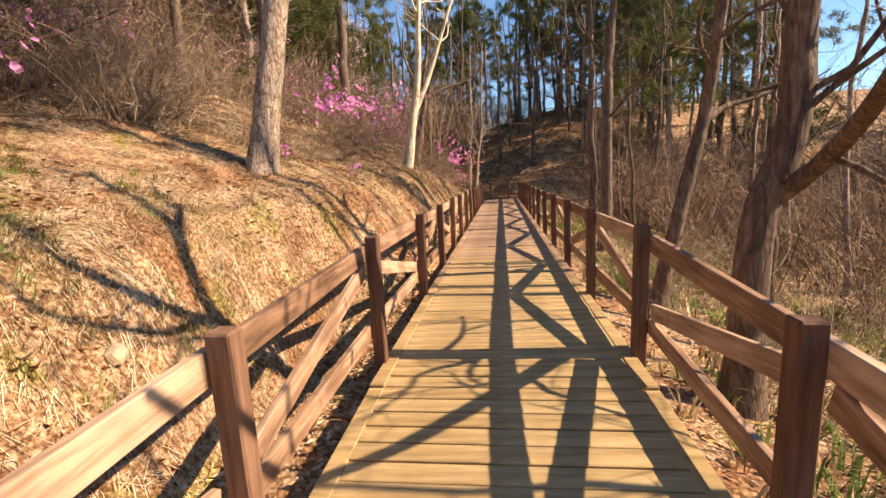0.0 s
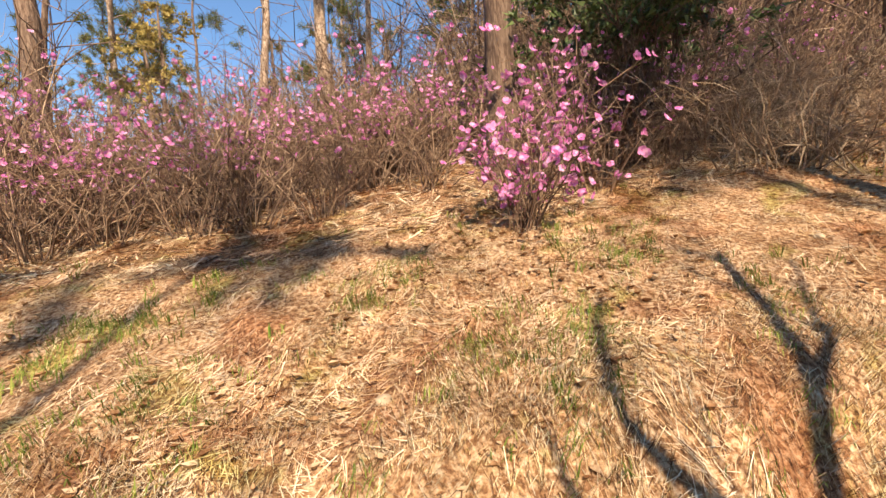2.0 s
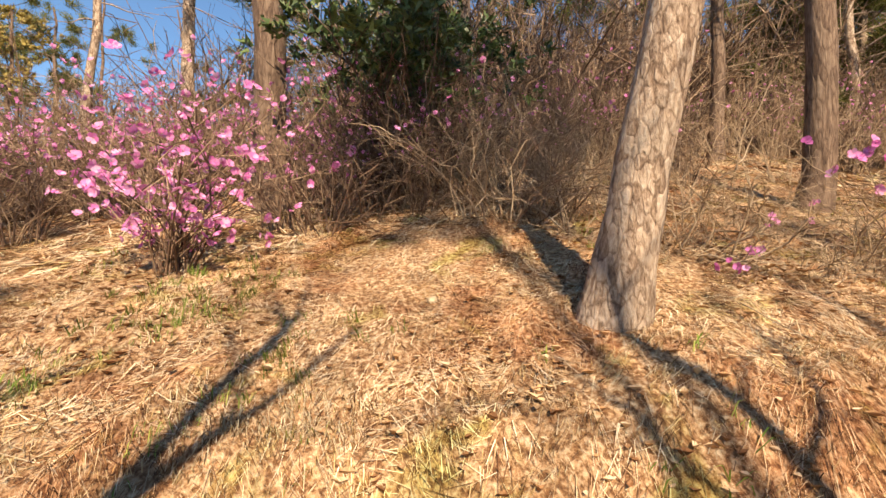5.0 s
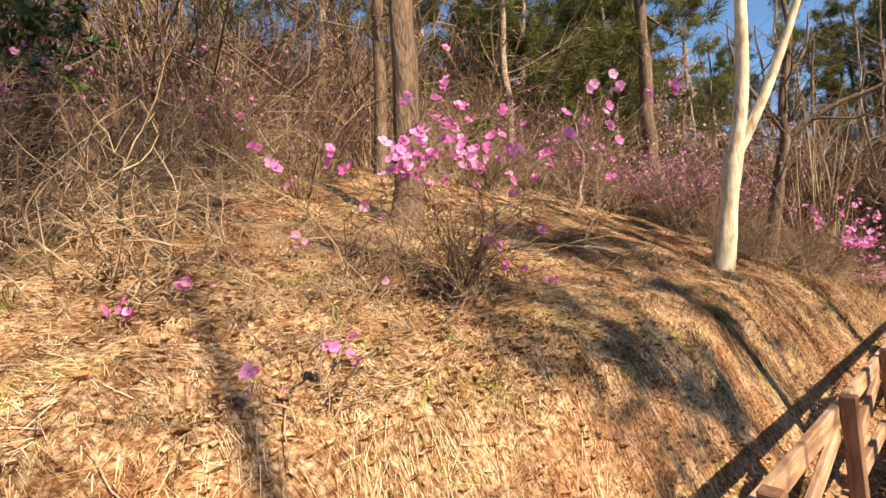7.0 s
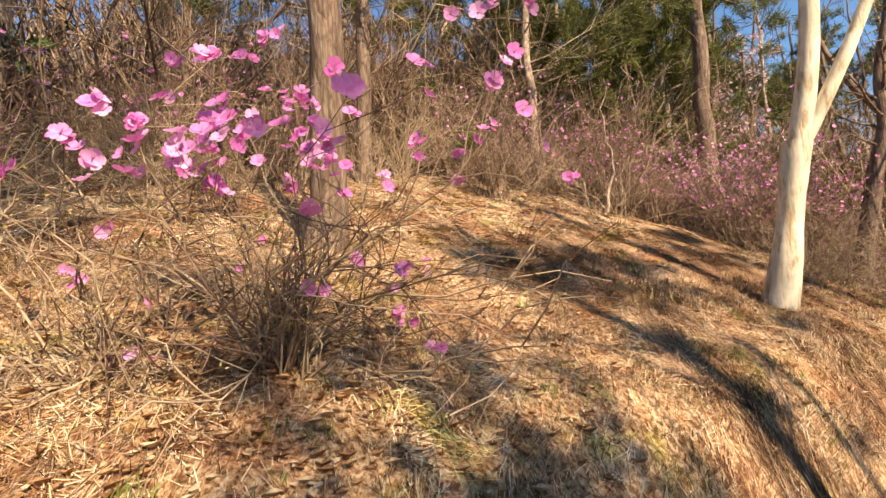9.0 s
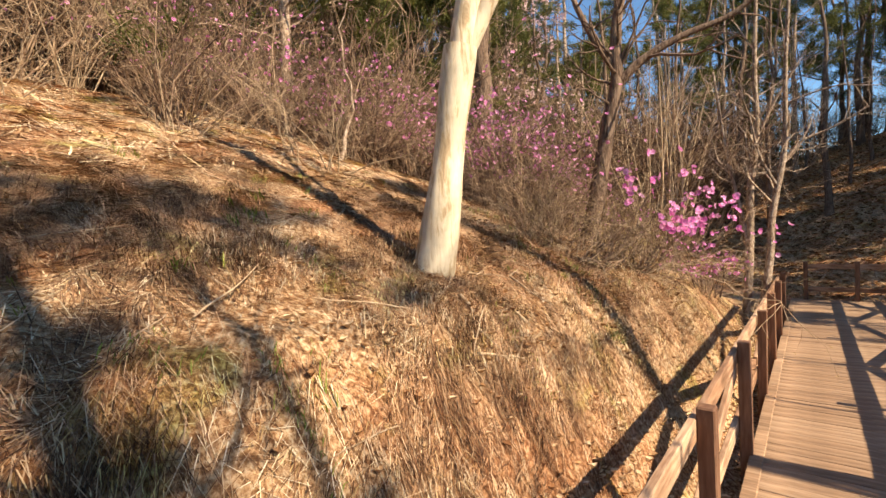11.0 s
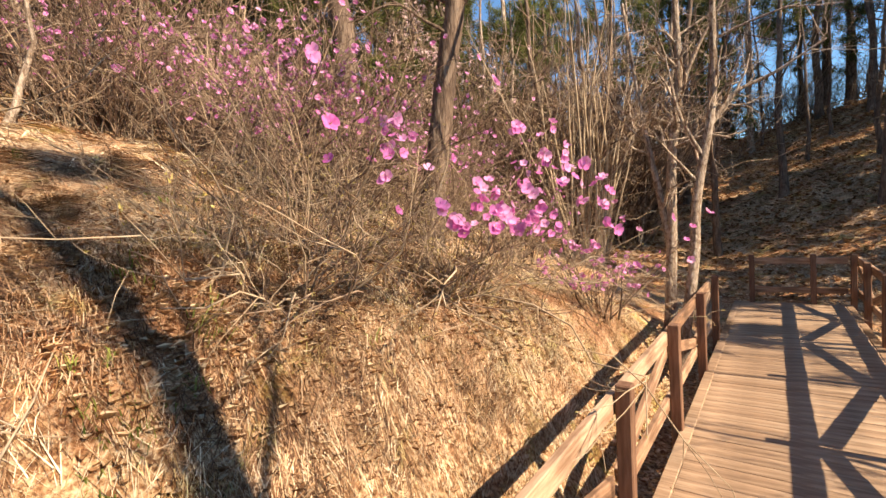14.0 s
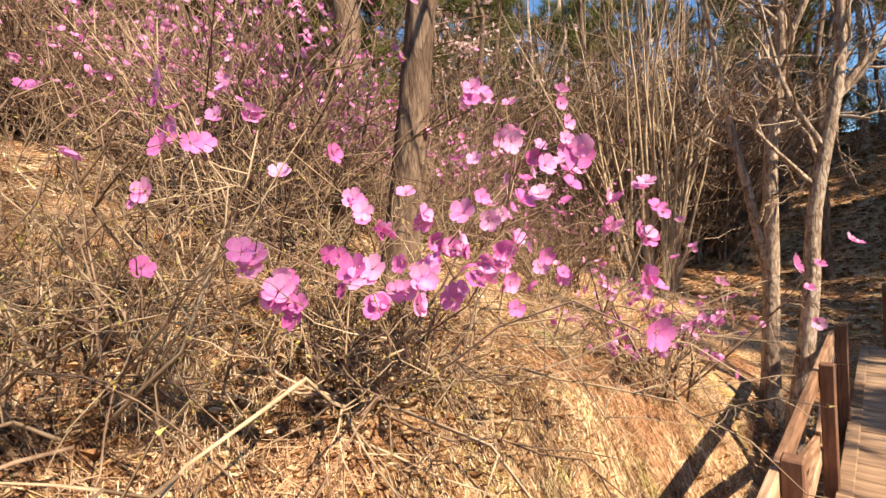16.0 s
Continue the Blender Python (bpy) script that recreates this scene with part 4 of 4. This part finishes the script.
joined_thicket("thicket_ahead", "brown leafless thicket on the hill ahead",
               [(sh.uniform(-18, 14), sh.uniform(40.5, 47), sh.integers(0, 4), sh.uniform(0, 6.28), sh.uniform(0.7, 1.4)) for _ in range(80)]
               + [(sh.uniform(-18, -4), sh.uniform(27, 43), sh.integers(0, 4), sh.uniform(0, 6.28), sh.uniform(1.0, 2.2)) for _ in range(40)]
               + [(sh.uniform(-10, -3.6), sh.uniform(27.2, 33), sh.integers(0, 4), sh.uniform(0, 6.28), sh.uniform(1.2, 2.3)) for _ in range(45)]
               + [(sh.uniform(4.4, 10), sh.uniform(17, 31), sh.integers(0, 4), sh.uniform(0, 6.28), sh.uniform(0.9, 1.6)) for _ in range(45)])
joined_thicket("thicket_above", "brown leafless thicket on the hillside",
               [(sh.uniform(-20, -10), sh.uniform(-12, 4.5), sh.integers(0, 4), sh.uniform(0, 6.28), sh.uniform(0.8, 1.5)) for _ in range(34)]
               + [(sh.uniform(-20, -9), sh.uniform(4.5, 28), sh.integers(0, 4), sh.uniform(0, 6.28), sh.uniform(1.0, 2.0)) for _ in range(90)]
               + [(sh.uniform(-24, -12), sh.uniform(4, 34), sh.integers(0, 4), sh.uniform(0, 6.28), sh.uniform(1.6, 2.6)) for _ in range(60)]
               + [(sh.uniform(-15, -8.5), sh.uniform(8, 27), sh.integers(0, 4), sh.uniform(0, 6.28), sh.uniform(0.9, 1.6)) for _ in range(60)])
for _ in range(14):
    x, y = sh.uniform(-18, -9.5), sh.uniform(-12, 28)
    place(copy_thing(hedge[sh.integers(0, 4)], Matrix()), x, y, sh.uniform(0, 6.28), sh.uniform(0.9, 1.5))

for _ in range(26):
    x, y = sh.uniform(-8.6, -6.2), sh.uniform(-4.5, 2.2)
    place(copy_thing(hedge[[0, 2, 2, 3][sh.integers(0, 4)]], Matrix()), x, y, sh.uniform(0, 6.28), sh.uniform(0.85, 1.15))
# low dead brush lying on the slope
for x, y, k, flat in ((-2.75, 7.3, 1, 0.3), (-3.8, 6.4, 3, 0.5), (-3.5, 7.9, 3, 0.3), (-4.2, 7.7, 1, 0.6), (-4.4, 9.3, 3, 0.4)):
    o = place(copy_thing(shrubs[k], Matrix()), x, y, sh.uniform(0, 6.28), 0.8)
    o.scale.z = flat
    tagged(o, "low pale dead brush lying on the litter", "brush", "dead brush on the slope")
# the two azaleas beside the walk, with their blossoms one by one
place(near_azalea(305, 1.4, 0.6, 12, 7, 14, 0.55, lambda p: p[0] > -0.2, 0.036, 0.012, (0.4, -0.1), 0.4, 3), -3.3, 8.1)
place(near_azalea(301, 1.95, 0.75, 32, 8, 125, 0.5, lambda p: p[0] > -0.3, 0.036, 0.012, (0.6, 0.18), 0.25, 4), -3.1, 8.84)
place(near_azalea(302, 1.3, 0.8, 54, 6, 95, 0.35, lambda p: 0.5 < p[0] < 1.65 and p[1] > -0.75, 0.037, 0.016, (1.1, 0.05), 0.6, 3,
                  label="azalea that arches over the bank with large open pink blossoms"), -2.4, 17.6)
place(near_azalea(304, 1.3, 0.8, 60, 6, 20, 0.5, lambda p: 0.3 < p[0] < 1.15, 0.036, 0.01, (0.5, 0.0), 0.9, 2,
                  label="upright azalea of crowded brown stems with a few pink blossoms"), -2.8, 16.5)
for x, y, k, size in ((-3.35, 17.0, 0, 0.75), (-3.5, 16.2, 2, 0.8), (-3.2, 15.9, 1, 0.6), (-3.9, 17.3, 4, 0.85)):
    place(copy_thing(shrubs[k], Matrix()), x, y, 1.3 * k + y, size)
for x, y, size in ((-4.15, 17.9, 1.05), (-4.6, 18.7, 1.1), (-4.9, 17.8, 1.1), (-5.3, 18.6, 1.15)):
    place(copy_thing(tall_azaleas[0], Matrix()), x, y, 3.0 * y, size)
# low sprigs of azalea in the litter
for k, (x, y) in enumerate(((-2.25, 7.05), (-2.45, 7.2), (-3.13, 6.4), (-3.5, 6.85), (-4.1, 7.9), (-3.0, 8.1), (-3.3, 9.6), (-4.4, 9.0), (-3.9, 10.3), (-2.9, 9.4))):
    place(near_azalea(320 + k, 0.3, 0.28, 4, 3, 3, 0.3, size=0.033, most=2, label="low sprig of azalea with a few mauve blossoms"), x, y)
# crooked pale shrubs among the litter, and the upright stems behind the arching azalea
for k, (x, y, tall, wide, n) in enumerate(((-3.85, 6.75, 1.0, 1.2, 12), (-4.6, 7.6, 0.8, 1.3, 10), (-3.2, 7.5, 0.45, 0.9, 9), (-2.5, 7.4, 0.28, 0.8, 9), (-3.5, 8.2, 0.5, 1.0, 8), (-4.7, 6.2, 1.7, 1.3, 16), (-5.5, 6.9, 1.8, 1.4, 16), (-5.3, 5.6, 2.0, 1.4, 16), (-6.4, 7.9, 1.9, 1.4, 16))):
    rng = np.random.default_rng(340 + k)
    t = thing("bare_shrub", "pale crooked leafless shrub spreading over the litter", "shrub", "pale crooked shrubs")
    tb, ends = shrub_stems(rng, tall, wide, n, 7, 0.012, 0.02, 0.5, 3)
    for b_ in tb:
        part_of("stem", b_.mesh("stem", M_PALETWIG), t)
    place(t, x, y)
place(azalea(303, 1.1, 0.95, 30, 5, 150, 0.034, 0.3, "low azalea with bright magenta blossoms at the end of the bank"), -1.95, 20.1)

# a dark evergreen behind the azaleas and a yellow budding tree farther off


def evergreen(seed, x, y, tall, wide):
    rng = np.random.default_rng(seed)
    t = thing("evergreen_bush", "dense dark green evergreen shrub behind the azaleas", "shrub")
    tb, ends = shrub_stems(rng, tall, wide, 44, 7, 0.016, 0.01)
    add_stems(tb, M_DARKBARK, t, False)
    c = np.array([e[0] for e in ends if e[0][2] > tall * 0.5])
    d = np.array([e[1] for e in ends if e[0][2] > tall * 0.5])
    v, fa = blades_at(rng, c, d, 14, 0.13, 0.055, 1.1)
    tagged(part_of("leaf_mass", mesh_of("leaf_mass", v, fa, M_EVERGREEN), t), kind="stuff")
    place(t, x, y)


evergreen(401, -6.3, 4.55, 3.0, 0.85)
evergreen(402, -7.6, 5.4, 3.5, 0.8)
for x, y, k, size in ((-5.7, 3.7, 2, 0.95), (-5.8, 4.7, 0, 0.95), (-6.0, 3.3, 0, 1.0), (-6.1, 4.1, 2, 1.0), (-6.0, 5.5, 0, 1.0), (-6.5, 5.1, 2, 1.1)):
    place(copy_thing(hedge[k], Matrix()), x, y, 1.7 * k + y, size)
for x, y, k, size in ((-4.95, 5.75, 0, 0.95), (-5.2, 6.2, 2, 1.05), (-5.3, 5.2, 4, 0.8)):
    place(copy_thing(shrubs[k], Matrix()), x, y, 2.1 * k + y, size)
place(bare_tree(412, 7.5, 0.12, (0.02, 0.0), first=0.2, limbs=16, depth=2, buds=5, kids=5, label="spreading tree in pale pink blossom", group="blossoming trees", bud_material=M_PALEPETAL), -8.0, 25.6)
place(bare_tree(410, 5.0, 0.1, (0.02, 0.0), first=0.12, limbs=18, depth=2, buds=12, kids=5, label="round tree coming into yellow-green leaf", group="budding trees"), -14.9, -4.0)
place(bare_tree(411, 5.0, 0.1, (0.02, 0.0), first=0.12, limbs=14, depth=2, buds=10, kids=5, label="round tree coming into yellow-green leaf", group="budding trees"), -14.0, -8.0)

# ---- grass, needles and leaves on the ground ----
lit = np.random.default_rng(51)


def field(n, x0, x1, y0, y1, keep=None):
    x, y = lit.uniform(x0, x1, n), lit.uniform(y0, y1, n)
    if keep is not None:
        ok = keep(x, y)
        x, y = x[ok], y[ok]
    return x, y


def patch(x, y, f, o):
    return np.sin(f * x + o) * np.sin(f * 1.13 * y - o * 2 + 0.6 * np.sin(f * 0.7 * x)) + 0.5 * np.sin(2.3 * f * y + 1.7 * f * x + o)


def strewn(name, x, y, length, width, material, label, tilt=0.25):
    """Thin straws lying on the ground, four corners each, a little off it."""
    n = len(x)
    a = 3.0 * patch(x, y, 3.1, 0.3) + lit.normal(0, 0.75, n)
    le = length * lit.uniform(0.4, 1.5, n)
    dx, dy = np.cos(a), np.sin(a)
    x1, y1 = x + dx * le, y + dy * le
    z0 = height(x, y) + lit.uniform(0.002, 0.03, n)
    z1 = height(x1, y1) + lit.uniform(0.0, 1.0, n) ** 2 * tilt * le + 0.004
    w = width * lit.uniform(0.6, 1.4, n) / 2
    px, py = -dy * w, dx * w
    v = np.stack([np.stack([x + px, y + py, z0], -1), np.stack([x - px, y - py, z0 + w * 0.8], -1), np.stack([x1 - px * 0.4, y1 - py * 0.4, z1 + w * 0.4], -1),
                  np.stack([x1 + px * 0.4, y1 + py * 0.4, z1], -1)], 1).reshape(-1, 3)
    ob = new(name, mesh_of(name, v, np.arange(len(v)).reshape(-1, 4), material))
    return tagged(ob, label, "ground cover", kind="stuff")


def tufts(name, x, y, blades, length, width, material, label, droop, down):
    """Curved blades in tufts; down pulls them over the bank's edge, towards the boardwalk."""
    n = len(x) * blades
    cx, cy = np.repeat(x, blades) + lit.normal(0, 0.03, n), np.repeat(y, blades) + lit.normal(0, 0.03, n)
    a = 3.0 * patch(cx, cy, 2.6, 1.3) + lit.normal(0, 0.9, n)
    le = length * lit.uniform(0.5, 1.35, n)
    lean = lit.uniform(0.15, 0.9, n)
    hx, hy = np.cos(a) * lean + down, np.sin(a) * lean
    z = height(cx, cy) - 0.01
    mx, my, mz = cx + hx * le * 0.45, cy + hy * le * 0.45, z + le * (0.5 - 0.25 * down)
    ex, ey = cx + hx * le, cy + hy * le
    ez = np.maximum(height(ex, ey) + 0.006, z + le * (0.85 - droop * lean - 1.2 * down))
    w = width * lit.uniform(0.6, 1.4, n) / 2
    px, py = -np.sin(a + 0.3) * w, np.cos(a + 0.3) * w
    p = [np.stack(q, -1) for q in ((cx - px, cy - py, z), (cx + px, cy + py, z), (mx + px * 0.8, my + py * 0.8, mz), (mx - px * 0.8, my - py * 0.8, mz), (ex, ey, ez))]
    v = np.stack(p, 1).reshape(-1, 3)
    b = np.arange(n)[:, None] * 5
    fa = np.concatenate([b + np.array([0, 1, 2]), b + np.array([0, 2, 3]), b + np.array([3, 2, 4])])
    ob = new(name, mesh_of(name, v, fa, material))
    return tagged(ob, label, "grass", kind="stuff")


def on_bank(x, y):
    return -x - along(y, FOOT)


def straw_share(y, least=0.0):
    """How much of the slope is straw rather than brown litter, along the walk."""
    return np.maximum(least, np.interp(y, [3.2, 4.6, 6, 9.5, 11, 13, 16, 18], [1, 0.5, 0.75, 0.65, 0.4, 0.22, 0.28, 0.8]))


x, y = field(210000, -6.5, -1.25, -2.5, 21.0, lambda x, y: lit.uniform(size=len(x)) < np.clip(1.4 + x * 0.16, 0.25, 1))
strewn("fallen_needles", x, y, 0.09, 0.0034, M_NEEDLE, "loose brown pine needles and straw over the slope")
x, y = field(120000, -5.5, -1.7, 11.0, 18.6, lambda x, y: patch(x, y, 1.9, 2.6) + lit.normal(0, 0.35, len(x)) > -0.25)
strewn("russet_needles", x, y, 0.12, 0.0036, M_RUSSET, "mats of russet pine needles on the slope", 0.5)
x, y = field(22000, -7.0, -2.6, 3.5, 11.0, lambda x, y: patch(x, y, 1.2, 1.6) + lit.normal(0, 0.25, len(x)) > 0.6)
strewn("russet_needles", x, y, 0.12, 0.0036, M_RUSSET, "mats of russet pine needles on the slope", 0.4)
x, y = field(60000, -12, -5, -6, 24)
strewn("fallen_needles", x, y, 0.22, 0.012, M_NEEDLE, "loose brown pine needles under the azaleas")
x, y = field(110000, -6.0, -1.3, -2.5, 21.0, lambda x, y: (patch(x, y, 1.5, 0.4) + lit.normal(0, 0.3, len(x)) > 0.15) & (lit.uniform(size=len(x)) < straw_share(y)))
strewn("dry_straw", x, y, 0.10, 0.0036, M_STRAW, "matted pale dry grass over the slope", 0.5)
x, y = field(8000, -3.2, -1.2, -2.5, 21, lambda x, y: (on_bank(x, y) > 0.1) & (on_bank(x, y) < 1.35) & (patch(x, y, 3.4, 0.8) + lit.normal(0, 0.4, len(x)) > -0.25) & (lit.uniform(size=len(x)) < straw_share(y, 0.2)))
tufts("bank_grass", x, y, 10, 0.13, 0.0038, M_STRAW, "tufts of golden dry grass hanging on the cut bank", 0.5, 0.45)
x, y = field(5200, -6.5, -2.0, -2.5, 21, lambda x, y: (patch(x, y, 0.9, 1.9) + lit.normal(0, 0.3, len(x)) > 0.25) & (lit.uniform(size=len(x)) < straw_share(y)))
tufts("dry_grass", x, y, 9, 0.08, 0.0034, M_STRAW, "short tufts of dry grass on the slope", 0.6, 0.05)
x, y = field(5200, -4.5, -1.5, 11.5, 19.0, lambda x, y: patch(x, y, 2.3, 1.1) + lit.normal(0, 0.35, len(x)) > -0.1)
tufts("russet_grass", x, y, 10, 0.11, 0.0036, M_RUSSET, "short tufts of russet dead grass on the bank", 0.5, 0.2)
x, y = field(1500, -3.4, -1.5, 12.0, 18.4, lambda x, y: patch(x, y, 2.9, 2.0) + lit.normal(0, 0.25, len(x)) > 0.2)
tufts("dry_grass", x, y, 16, 0.15, 0.0034, M_NEEDLE, "rounded clumps of drooping dead grass on the bank", 0.9, 0.15)
x, y = field(900, -4.2, -1.8, 8.0, 11.5, lambda x, y: patch(x, y, 2.3, 0.5) + lit.normal(0, 0.3, len(x)) > 0.35)
tufts("russet_grass", x, y, 10, 0.11, 0.0036, M_RUSSET, "short tufts of russet dead grass on the slope", 0.5, 0.1)
x, y = field(2100, -4.4, -1.9, -2.0, 3.6, lambda x, y: patch(x, y, 2.9, 0.7) + lit.normal(0, 0.35, len(x)) > 0.5)
tufts("fresh_grass", x, y, 9, 0.10, 0.005, M_GREEN, "small tufts of fresh yellow-green grass", 0.5, 0.05)
x, y = field(900, -3.2, -1.8, 8.4, 15.6, lambda x, y: patch(x, y, 3.6, 1.9) + lit.normal(0, 0.2, len(x)) > 0.75)
tufts("fresh_grass", x, y, 9, 0.08, 0.005, M_GREEN, "small tufts of fresh yellow-green grass", 0.5, 0.05)
x, y = field(1800, -5.5, -1.9, -2.0, 17, lambda x, y: (patch(x, y, 1.6, 2.2) + lit.normal(0, 0.3, len(x)) > 0.45) & (lit.uniform(size=len(x)) < np.where(y < 3, 1.0, 0.25)))
tufts("fresh_grass", x, y, 10, 0.13, 0.007, M_GREEN, "small tufts of fresh green grass", 0.5, 0.05)
x, y = field(5000, 1.1, 12, -6, 28)
tufts("undergrowth_grass", x, y, 7, 0.28, 0.014, M_STRAW, "rough dry grass below the boardwalk", 0.5, 0.0)
x, y = field(6500, 1.4, 12, -6, 24, lambda x, y: patch(x, y, 0.8, 0.2) > -0.1)
tufts("fresh_undergrowth", x, y, 9, 0.3, 0.016, M_GREEN, "green spring growth below the boardwalk", 0.5, 0.0)


def leaves(name, x, y, size, label):
    n = len(x)
    a = lit.uniform(0, 6.28, n)
    s = size * lit.uniform(0.6, 1.3, n)
    z = height(x, y) + 0.012
    c, d = np.cos(a), np.sin(a)
    t = lit.normal(0, 0.3, (n, 2))

    def at(u, w, h):
        px, py = u * c - w * d, u * d + w * c
        return np.stack([x + px * s, y + py * s, z + (h + np.abs(t[:, 0] * u) + np.abs(t[:, 1] * w)) * s], -1)
    v = np.stack([at(-0.5, 0, 0.1), at(-0.1, -0.28, 0.22), at(0.55, 0, 0.15), at(-0.1, 0.28, 0.2), at(0.05, 0, 0.0)], 1).reshape(-1, 3)
    b = np.arange(n)[:, None] * 5
    fa = np.concatenate([b + np.array(q) for q in ((0, 1, 4), (1, 2, 4), (2, 3, 4), (3, 0, 4))])
    return tagged(new(name, mesh_of(name, v, fa, M_LEAF)), label, "leaves", kind="stuff")


x, y = field(12000, -6, -1.0, -2.5, 22, lambda x, y: patch(x, y, 1.3, 0.9) + lit.normal(0, 0.4, len(x)) > 0.1)
leaves("fallen_leaves", x, y, 0.06, "curled brown leaves scattered over the slope")
x, y = field(3000, -3.4, -1.7, 15.0, 18.8)
leaves("fallen_leaves", x, y, 0.055, "brown dead leaves under the azalea")
x, y = field(900, -4.2, -1.8, 6.5, 9.6)
leaves("fallen_leaves", x, y, 0.06, "brown dead leaves under the azalea")
x, y = field(3800, -1.6, -0.9, -2.5, 23)
leaves("gutter_leaves", x, y, 0.06, "dead leaves heaped between bank and boardwalk")
x, y = field(5000, 0.95, 4.0, -2.5, 26)
leaves("fallen_leaves", x, y, 0.07, "dead leaves on the ground below the railing")
x, y = field(26000, -9, 8, 25.8, 43)
leaves("far_leaves", x, y, 0.13, "dead leaves on the far slope")

# fallen sticks
st = np.random.default_rng(61)
stick_meshes = []
for k in range(4):
    tb = Tubes()
    q, _ = limb(st, (0, 0, 0), (1, 0, 0), 1.0, 7, 0.12)
    q[:, 2] *= 0.3
    tb.add(q, np.linspace(0.011, 0.004, 7), 5, 0.1, st)
    w, _ = limb(st, q[3], (0.7, 0.7, 0.1), 0.4, 5, 0.15)
    w[:, 2] *= 0.3
    tb.add(w, np.linspace(0.006, 0.002, 5), 4)
    stick_meshes.append(tb.mesh("fallen_stick", M_PALETWIG))
thick = []
for k in range(3):
    tb = Tubes()
    q, _ = limb(st, (0, 0, 0), (1, 0, 0), 1.0, 8, 0.24)
    q[:, 2] *= 0.4
    tb.add(q, np.linspace(0.019, 0.005, 8), 6, 0.25, st)
    thick.append(tb.mesh("fallen_stick", M_PALETWIG))
for k in range(75):
    x, y = st.uniform(-4.5, -1.9), st.uniform(5, 18)
    if k < 26:
        x, y = st.uniform(-3.1, -1.75), st.uniform(12.6, 15)
    if k < 12:
        x, y = st.uniform(-2.75, -1.95), st.uniform(13.2, 14.5)
    o = tagged(new("fallen_stick", thick[k % 3] if k < 12 else stick_meshes[k % 4]), "dry pale stick lying on the litter", "stick", "fallen sticks")
    e = 0.15
    n = Vector((float(height(x - e, y) - height(x + e, y)), float(height(x, y - e) - height(x, y + e)), 2 * e)).normalized()
    s_ = st.uniform(0.25, 0.7)
    turn = Vector((0, 0, 1)).rotation_difference(n).to_matrix().to_4x4() @ pose(0, 0, 0, 0, 0, st.uniform(0, 360))
    o.matrix_world = Matrix.Translation((x, y, float(height(x, y)) + 0.02)) @ turn @ Matrix.Diagonal((s_, s_, s_, 1))


def stone(x, y, r):
    bm = bmesh.new()
    bmesh.ops.create_icosphere(bm, subdivisions=2, radius=r)
    for v in bm.verts:
        v.co *= 1 + 0.25 * noise.noise(v.co * 14 + Vector((x, y, 0)))
        v.co.z *= 0.6
        v.co.x *= 0.7
    me = bpy.data.meshes.new("stone")
    bm.to_mesh(me)
    bm.free()
    me.materials.append(M_STONE)
    place(tagged(new("stone", me), "pale stone half sunk in the grassy bank", "stone", "stones in the bank"), x, y, 0.8)


stone(-2.04, 1.9, 0.09)
stone(-2.82, 1.07, 0.05)
stone(-3.6, 4.4, 0.05)

# ---- the deck's planks ----
plank_meshes = [board("plank", 1.66, 0.1455, 0.036, M_PLANK, 0.004), board("plank", 1.66, 0.1455, 0.036, M_OLDPLANK, 0.004)]
pk = np.random.default_rng(71)
y, k = -3.3, 0
while y < DECK_END - 0.1:
    p = part_of("plank", plank_meshes[int(y > 7.5 + pk.uniform(-2, 2))], boardwalk)
    p.location = (0, y, -0.02 + deck_z(y) + pk.uniform(-0.003, 0.003))
    p.rotation_euler = (pk.normal(0, 0.004), pk.normal(0, 0.001), pk.normal(0, 0.0015))
    y += 0.150
    k += 1
